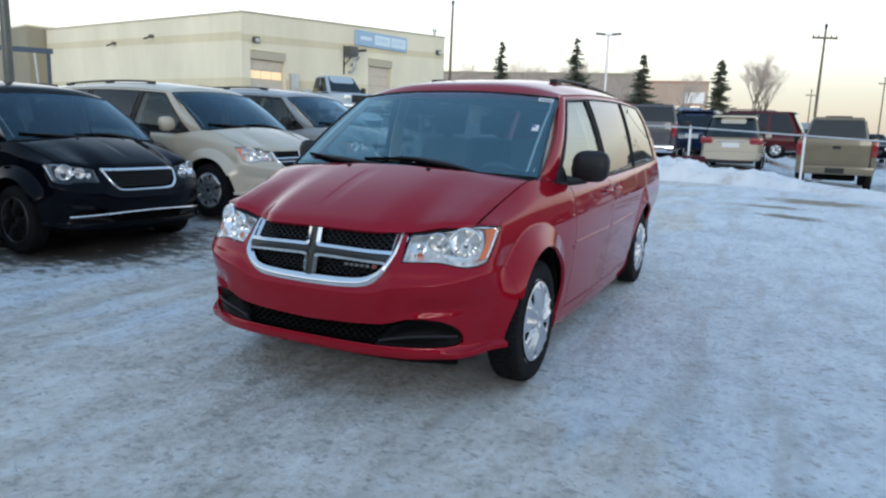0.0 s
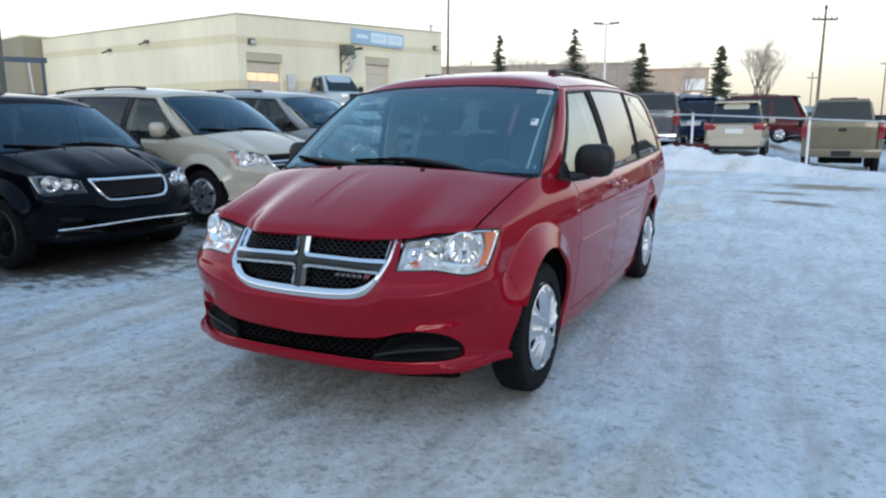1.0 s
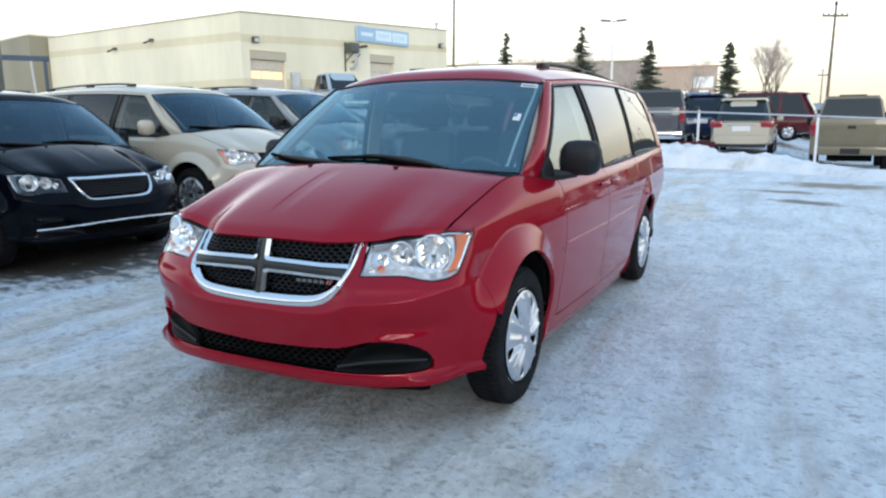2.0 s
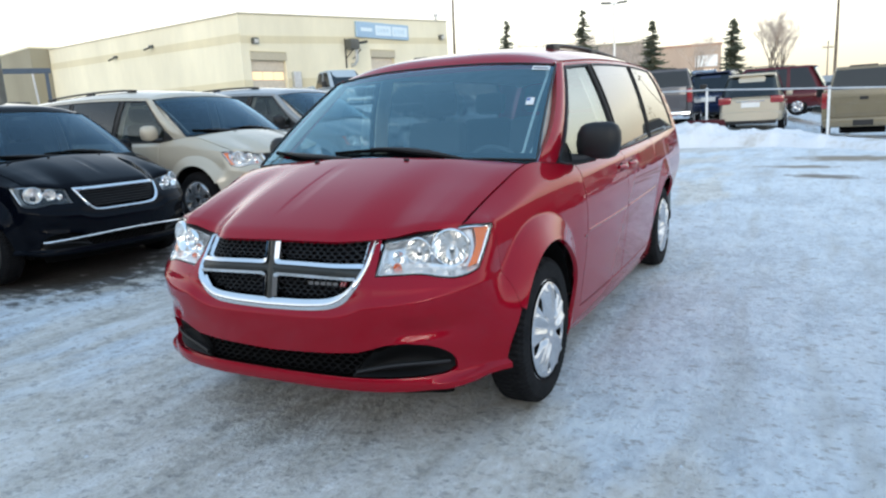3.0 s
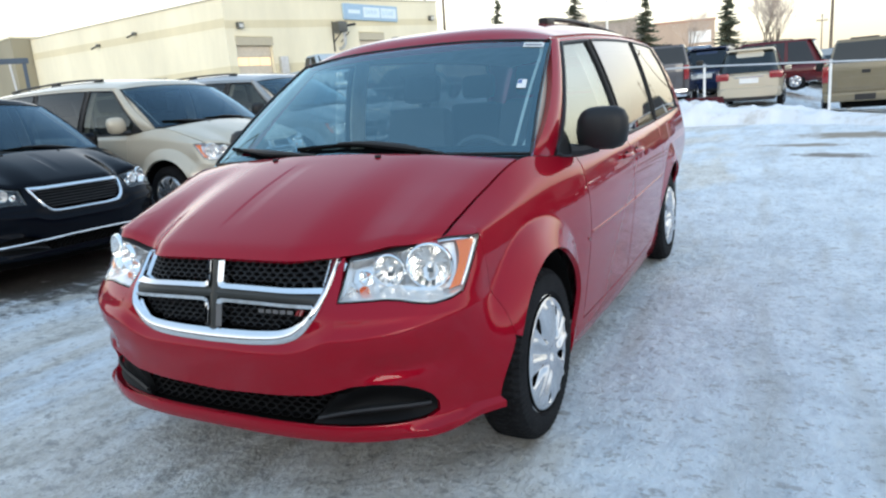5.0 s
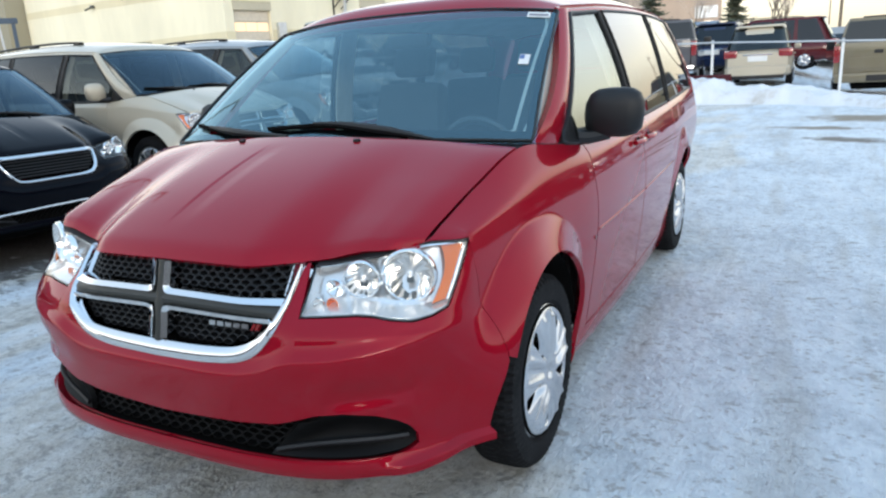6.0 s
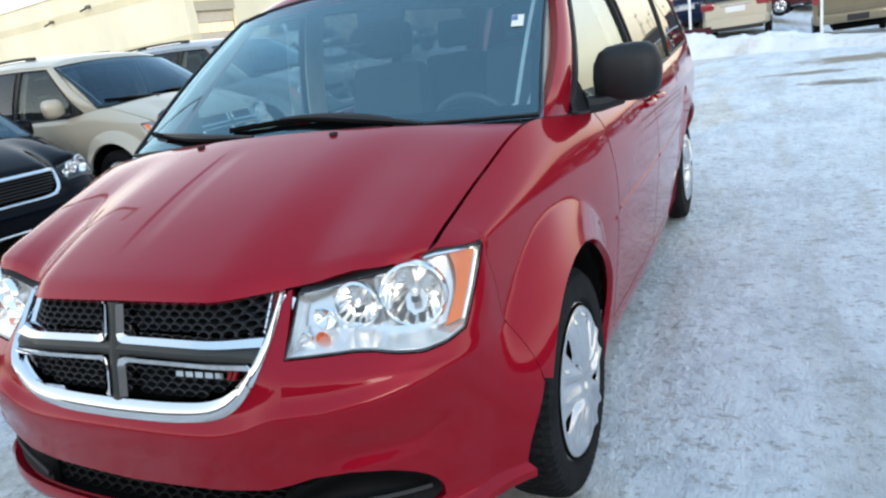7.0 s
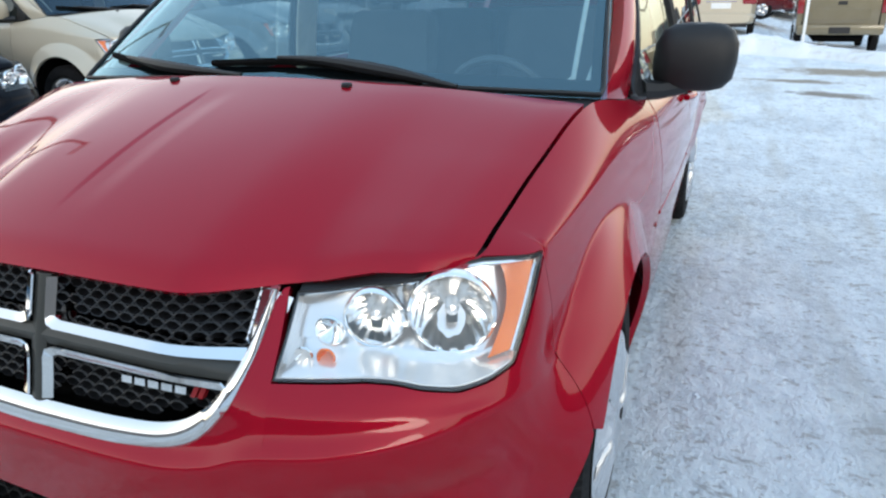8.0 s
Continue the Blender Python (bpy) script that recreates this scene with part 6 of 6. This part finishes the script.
def build_pickup(x, y, turn, paint, label, tall=1.06):
    def piece_up(name, geo, mat, parent, lab=""):
        return piece(name, moved(geo, Matrix.Diagonal((1, 1, tall, 1))), mat, parent, lab)

    car = thing("pickup_truck", pose(x, y, land(x, y) - 0.01, 0, 0, turn), label, "pickup truck", "vehicles behind the fence")
    h = 0.98
    piece_up("hood", hull([(-2.85, 0.70, 0.55, 1.05), (-2.78, 0.86, 0.48, 1.10), (-2.4, 0.95, 0.42, 1.14), (-1.35, 0.98, 0.42, 1.20)], power=5), paint, car)
    piece_up("cab_body", hull([(-1.36, 0.985, 0.42, 1.20), (-0.2, h + 0.01, 0.42, 1.22), (0.95, h + 0.01, 0.42, 1.22)], power=6), paint, car)
    piece_up("cab_roof", cabin(0.93, 0.74, 1.18, 1.93, -1.25, -0.55, 0.93, 0.80), paint, car)
    cabin_glass(car, 0.93, 0.74, 1.18 * tall, 1.93 * tall, -1.25, -0.55, 0.93, 0.80, ((0.04, 0.46), (0.52, 0.94)))
    for s in (1, -1):
        bed = piece_up("bed_side", hull([(0.98, 0.06, 0.46, 1.36), (1.2, 0.07, 0.46, 1.37), (2.7, 0.07, 0.48, 1.37), (2.80, 0.06, 0.5, 1.36)], power=5), paint, car)
        bed.location = (s * 0.93, 0, 0)
        piece_up("tail_lamp", box(s * 0.93 - 0.075, s * 0.93 + 0.075, 2.74, 2.83, 0.92, 1.30, 0.02), TAIL_RED, car, "red tail lamp")
        mi = piece_up("door_mirror", box(s * 1.12 - 0.11, s * 1.12 + 0.11, -0.85, -0.72, 1.20, 1.46, 0.04), TRIM, car)
        piece_up("mirror_arm", box(min(s * 0.95, s * 1.05), max(s * 0.95, s * 1.05), -0.81, -0.76, 1.22, 1.28), TRIM, mi)
        piece_up("headlight", box(s * 0.74 - 0.14, s * 0.74 + 0.14, -2.87, -2.70, 0.82, 1.02, 0.03), LAMP_LINING, car)
        piece_up("door_handle", box(s * 1.0 - 0.02, s * 1.0 + 0.02, -0.05, 0.10, 1.03, 1.07, 0.01, 1), CHROME, car)
    piece_up("bed_floor", box(-0.90, 0.90, 0.98, 2.76, 0.62, 0.70), DARK, car)
    gate = piece_up("tailgate", box(-0.84, 0.84, 2.70, 2.79, 0.66, 1.36, 0.03), paint, car)
    piece_up("gate_handle", box(-0.10, 0.10, 2.785, 2.80, 1.10, 1.18, 0.01, 1), TRIM, gate)
    piece_up("gate_recess", box(-0.66, 0.66, 2.787, 2.797, 0.78, 1.02, 0.008, 1), paint, gate)
    bump_bar = piece_up("rear_bumper", box(-0.96, 0.96, 2.74, 2.95, 0.46, 0.68, 0.05), CHROME if paint is not TAN else paint, car)
    piece_up("number_plate_recess", box(-0.24, 0.24, 2.94, 2.957, 0.49, 0.63, 0.01, 1), TRIM, bump_bar)
    piece_up("grille", box(-0.52, 0.52, -2.90, -2.78, 0.70, 1.04, 0.04), TRIM, car)
    piece_up("front_bumper", box(-0.94, 0.94, -2.96, -2.72, 0.42, 0.66, 0.06), CHROME, car)
    piece_up("roof_lamp_row", box(-0.36, 0.36, 0.62, 0.70, 1.95, 1.985, 0.01, 1), TRIM, car)
    piece_up("chassis", box(-0.55, 0.55, -2.5, 2.6, 0.30, 0.50, 0.03), DARK, car)
    piece_up("muffler", tube([(0.35, 1.2, 0.34), (0.35, 2.5, 0.34)], 0.09, 10), GALVANISED, car)
    far_wheels(car, 0.99, -1.85, 1.75, 0.39)
    return car


def build_suv(x, y, turn, paint, label, kind_name="suv", length=4.88, height=1.69, half=0.917, rack=True):
    car = thing(kind_name, pose(x, y, land(x, y) - 0.01, 0, 0, turn), label, "car", "vehicles behind the fence")
    L = length / 2
    sh = 1.04 if height > 1.6 else 0.93
    piece("body", hull([(-L, half * 0.62, 0.42, 0.72), (-L + 0.08, half * 0.84, 0.32, 0.82), (-L + 0.5, half * 0.97, 0.28, 0.95), (-L + 1.3, half, 0.27, sh), (0, half + 0.004, 0.27, sh), (L - 0.6, half, 0.28, sh + 0.02), (L - 0.12, half * 0.95, 0.34, sh), (L, half * 0.86, 0.42, sh - 0.06)], 24, 4.5), paint, car)
    hatch = height > 1.6
    yr0, yr1 = (L - 0.10, L - 0.52) if hatch else (L - 0.62, L - 1.15)
    cab = (half - 0.055, half - 0.235, sh - 0.03, height - 0.03, -L + 1.15, -L + 2.0, yr0, yr1)
    piece("roof", cabin(*cab, 0.34), paint, car)
    cabin_glass(car, *cab, ((0.03, 0.33), (0.36, 0.66), (0.70, 0.96)) if hatch else ((0.05, 0.48), (0.53, 0.94)))
    piece("rear_bumper", hull([(L - 0.30, half * 0.98, 0.30, 0.66), (L - 0.02, half * 0.94, 0.32, 0.65), (L + 0.06, half * 0.84, 0.36, 0.60)], 20, 5), paint, car)
    piece("bumper_valance", box(-half * 0.78, half * 0.78, L - 0.25, L + 0.045, 0.25, 0.36, 0.04), TRIM, car)
    for s in (1, -1):
        piece("tail_lamp", box(s * (half - 0.20) - 0.19, s * (half - 0.20) + 0.19, L - 0.25, L + 0.015, sh - 0.20, sh + 0.03, 0.06), TAIL_RED, car, "red tail lamp")
        piece("headlight", box(s * (half - 0.26) - 0.16, s * (half - 0.26) + 0.16, -L + 0.01, -L + 0.30, 0.66, 0.80, 0.04), LAMP_LINING, car)
        piece("door_mirror", box(s * (half + 0.06) - 0.10, s * (half + 0.06) + 0.10, -L + 1.62, -L + 1.74, sh + 0.02, sh + 0.17, 0.04), paint, car)
        if rack:
            piece("rack_rail", tube([(s * (half - 0.30), yy, height + 0.055 - 0.04 * abs(yy / 1.3) ** 4) for yy in steps(-1.0, 1.4, 10)], 0.018, 6), TRIM, car)
        piece("door_handle", box(s * half - 0.02, s * half + 0.02, 0.02, 0.16, sh - 0.14, sh - 0.10, 0.01, 1), paint, car)
    if hatch:
        piece("spoiler", box(-half + 0.26, half - 0.26, yr1 - 0.10, yr1 + 0.10, height - 0.075, height - 0.035, 0.015), paint, car)
        piece("plate_panel", box(-0.26, 0.26, L - 0.02, L + 0.022, 0.74, 0.89, 0.01, 1), PAPER, car, "blank pale plate panel")
        piece("hatch_trim", box(-0.40, 0.40, L - 0.02, L + 0.018, 0.905, 0.935, 0.01, 1), CHROME, car)
        piece("rear_wiper", tube([(0.0, L - 0.14, sh + 0.06), (-0.32, L - 0.15, sh + 0.10)], 0.012, 5), TRIM, car)
    piece("grille", box(-0.4, 0.4, -L - 0.01, -L + 0.1, 0.50, 0.70, 0.03), TRIM, car)
    far_wheels(car, half, -L + 0.93, L - 1.02, 0.355 if hatch else 0.32)
    return car


build_suv(0.48, 22.5, 180, GOLD, "champagne gold suv with red tail lamps and a roof rack", length=4.8, height=1.76)
build_pickup(3.45, 21.9, 178, TAN, "muddy tan pickup truck seen from its tailgate", 1.12)
build_pickup(-2.25, 21.9, 184, GREY_PAINT, "dark grey pickup truck with red tail lamps")
build_suv(0.2, 29.0, -95, MAROON, "maroon suv parked side-on behind the others", length=5.1, height=1.92, half=0.98)
build_suv(-1.15, 27.6, 176, DARK_BLUE, "dark blue suv parked behind the champagne one", height=1.86, half=0.95)
build_suv(6.3, 23.6, 176, WHITE_PAINT, "white saloon car behind the fence", "saloon_car", 4.7, 1.45, 0.9, False)
# three unseen vehicles prolong the row, added as dark reflections for the red flank
build_pickup(9.7, 25.4, 178, GREY_PAINT, "unseen dark grey pickup truck added for dark reflections")
build_suv(12.7, 25.6, 180, BLACK_PAINT, "unseen black suv with a roof rack, added for dark reflections")
build_pickup(15.7, 25.2, 183, MAROON, "unseen maroon pickup truck added for dark reflections")
for k, (vx, vy, vt, vp, vn) in enumerate(((-5.5, 35.0, 12, BLACK_PAINT, "black"), (-2.8, 35.5, 8, BLUE_GREY, "pale blue"), (0.0, 36.0, 6, GREY_PAINT, "dark grey"), (2.8, 36.0, 4, SILVER, "silver"), (5.6, 36.5, 0, BLACK_PAINT, "black"), (8.6, 37.0, -3, WHITE_PAINT, "white"), (-8.2, 34.5, 14, SILVER, "silver"))):
    if k % 2:
        build_suv(vx, vy, vt, vp, vn + " suv in the back row of the car park")
    else:
        build_suv(vx, vy, vt, vp, vn + " saloon car in the back row of the car park", "saloon_car", 4.7, 1.46, 0.9, False)
build_pickup(-18.2, 25.3, 60, PALE_BLUE, "pale blue pickup truck parked near the building")
build_suv(-11.3, 17.0, 70, WHITE_PAINT, "white saloon car parked behind the minivans", "saloon_car", 4.7, 1.45, 0.9, False)
build_suv(-13.0, 24.5, 70, BLACK_PAINT, "black saloon car parked near the building", "saloon_car", 4.7, 1.46, 0.9, False)


def build_barrier():
    x, y = -0.42, 17.1
    b = thing("barrier", pose(x, y, land(x, y), 0, 0, -10), "low rusty red steel barrier half buried in snow", "barrier")
    piece("blade", grid(lambda u, v: (u, 0.10 * math.sin(math.pi * v), 0.1 + 0.52 * v), steps(-0.5, 0.5, 8), steps(0, 1, 8)), MAROON, b)
    for q in (-0.42, 0.0, 0.42):
        piece("rib", box(q - 0.03, q + 0.03, 0.08, 0.2, 0.0, 0.5, 0.01, 1), MAROON, b)


build_barrier()


def build_crumbs():
    """Loose clods of snow strewn over the car park."""
    rnd = random.Random(31)
    for name, count, mat, big, lab in (("snow_crumbs", 320, CRUMB, 0.010, "loose white snow crumbs strewn over the packed snow"),):
        verts, faces = [], []
        for _ in range(count):
            x, y = rnd.uniform(-3.5, 5.5), -1.8 + 12.0 * rnd.random() ** 1.4
            if -1.1 < x < 1.15 and -0.9 < y < 4.3:
                continue
            r = big * rnd.uniform(0.3, 1.0) ** 2 + 0.004
            base = len(verts)
            turn = rnd.uniform(0, 6.28)
            z = land(x, y) + ruts(x, y) - 0.012
            for k in range(5):
                a = turn + k * 1.2566
                q = r * rnd.uniform(0.7, 1.5)
                verts.append(Vector((x + q * math.cos(a), y + q * math.sin(a), z - 0.002)))
                verts.append(Vector((x + 0.6 * q * math.cos(a + 0.3), y + 0.6 * q * math.sin(a + 0.3), z + r * rnd.uniform(0.4, 0.8))))
            for k in range(5):
                a, b = base + 2 * k, base + 2 * ((k + 1) % 5)
                faces.append((a, b, b + 1, a + 1))
            faces.append(tuple(base + 2 * k + 1 for k in range(5)))
        ob = piece(name, (verts, faces), mat)
        tagged(ob, lab, "debris", kind="stuff")


build_crumbs()
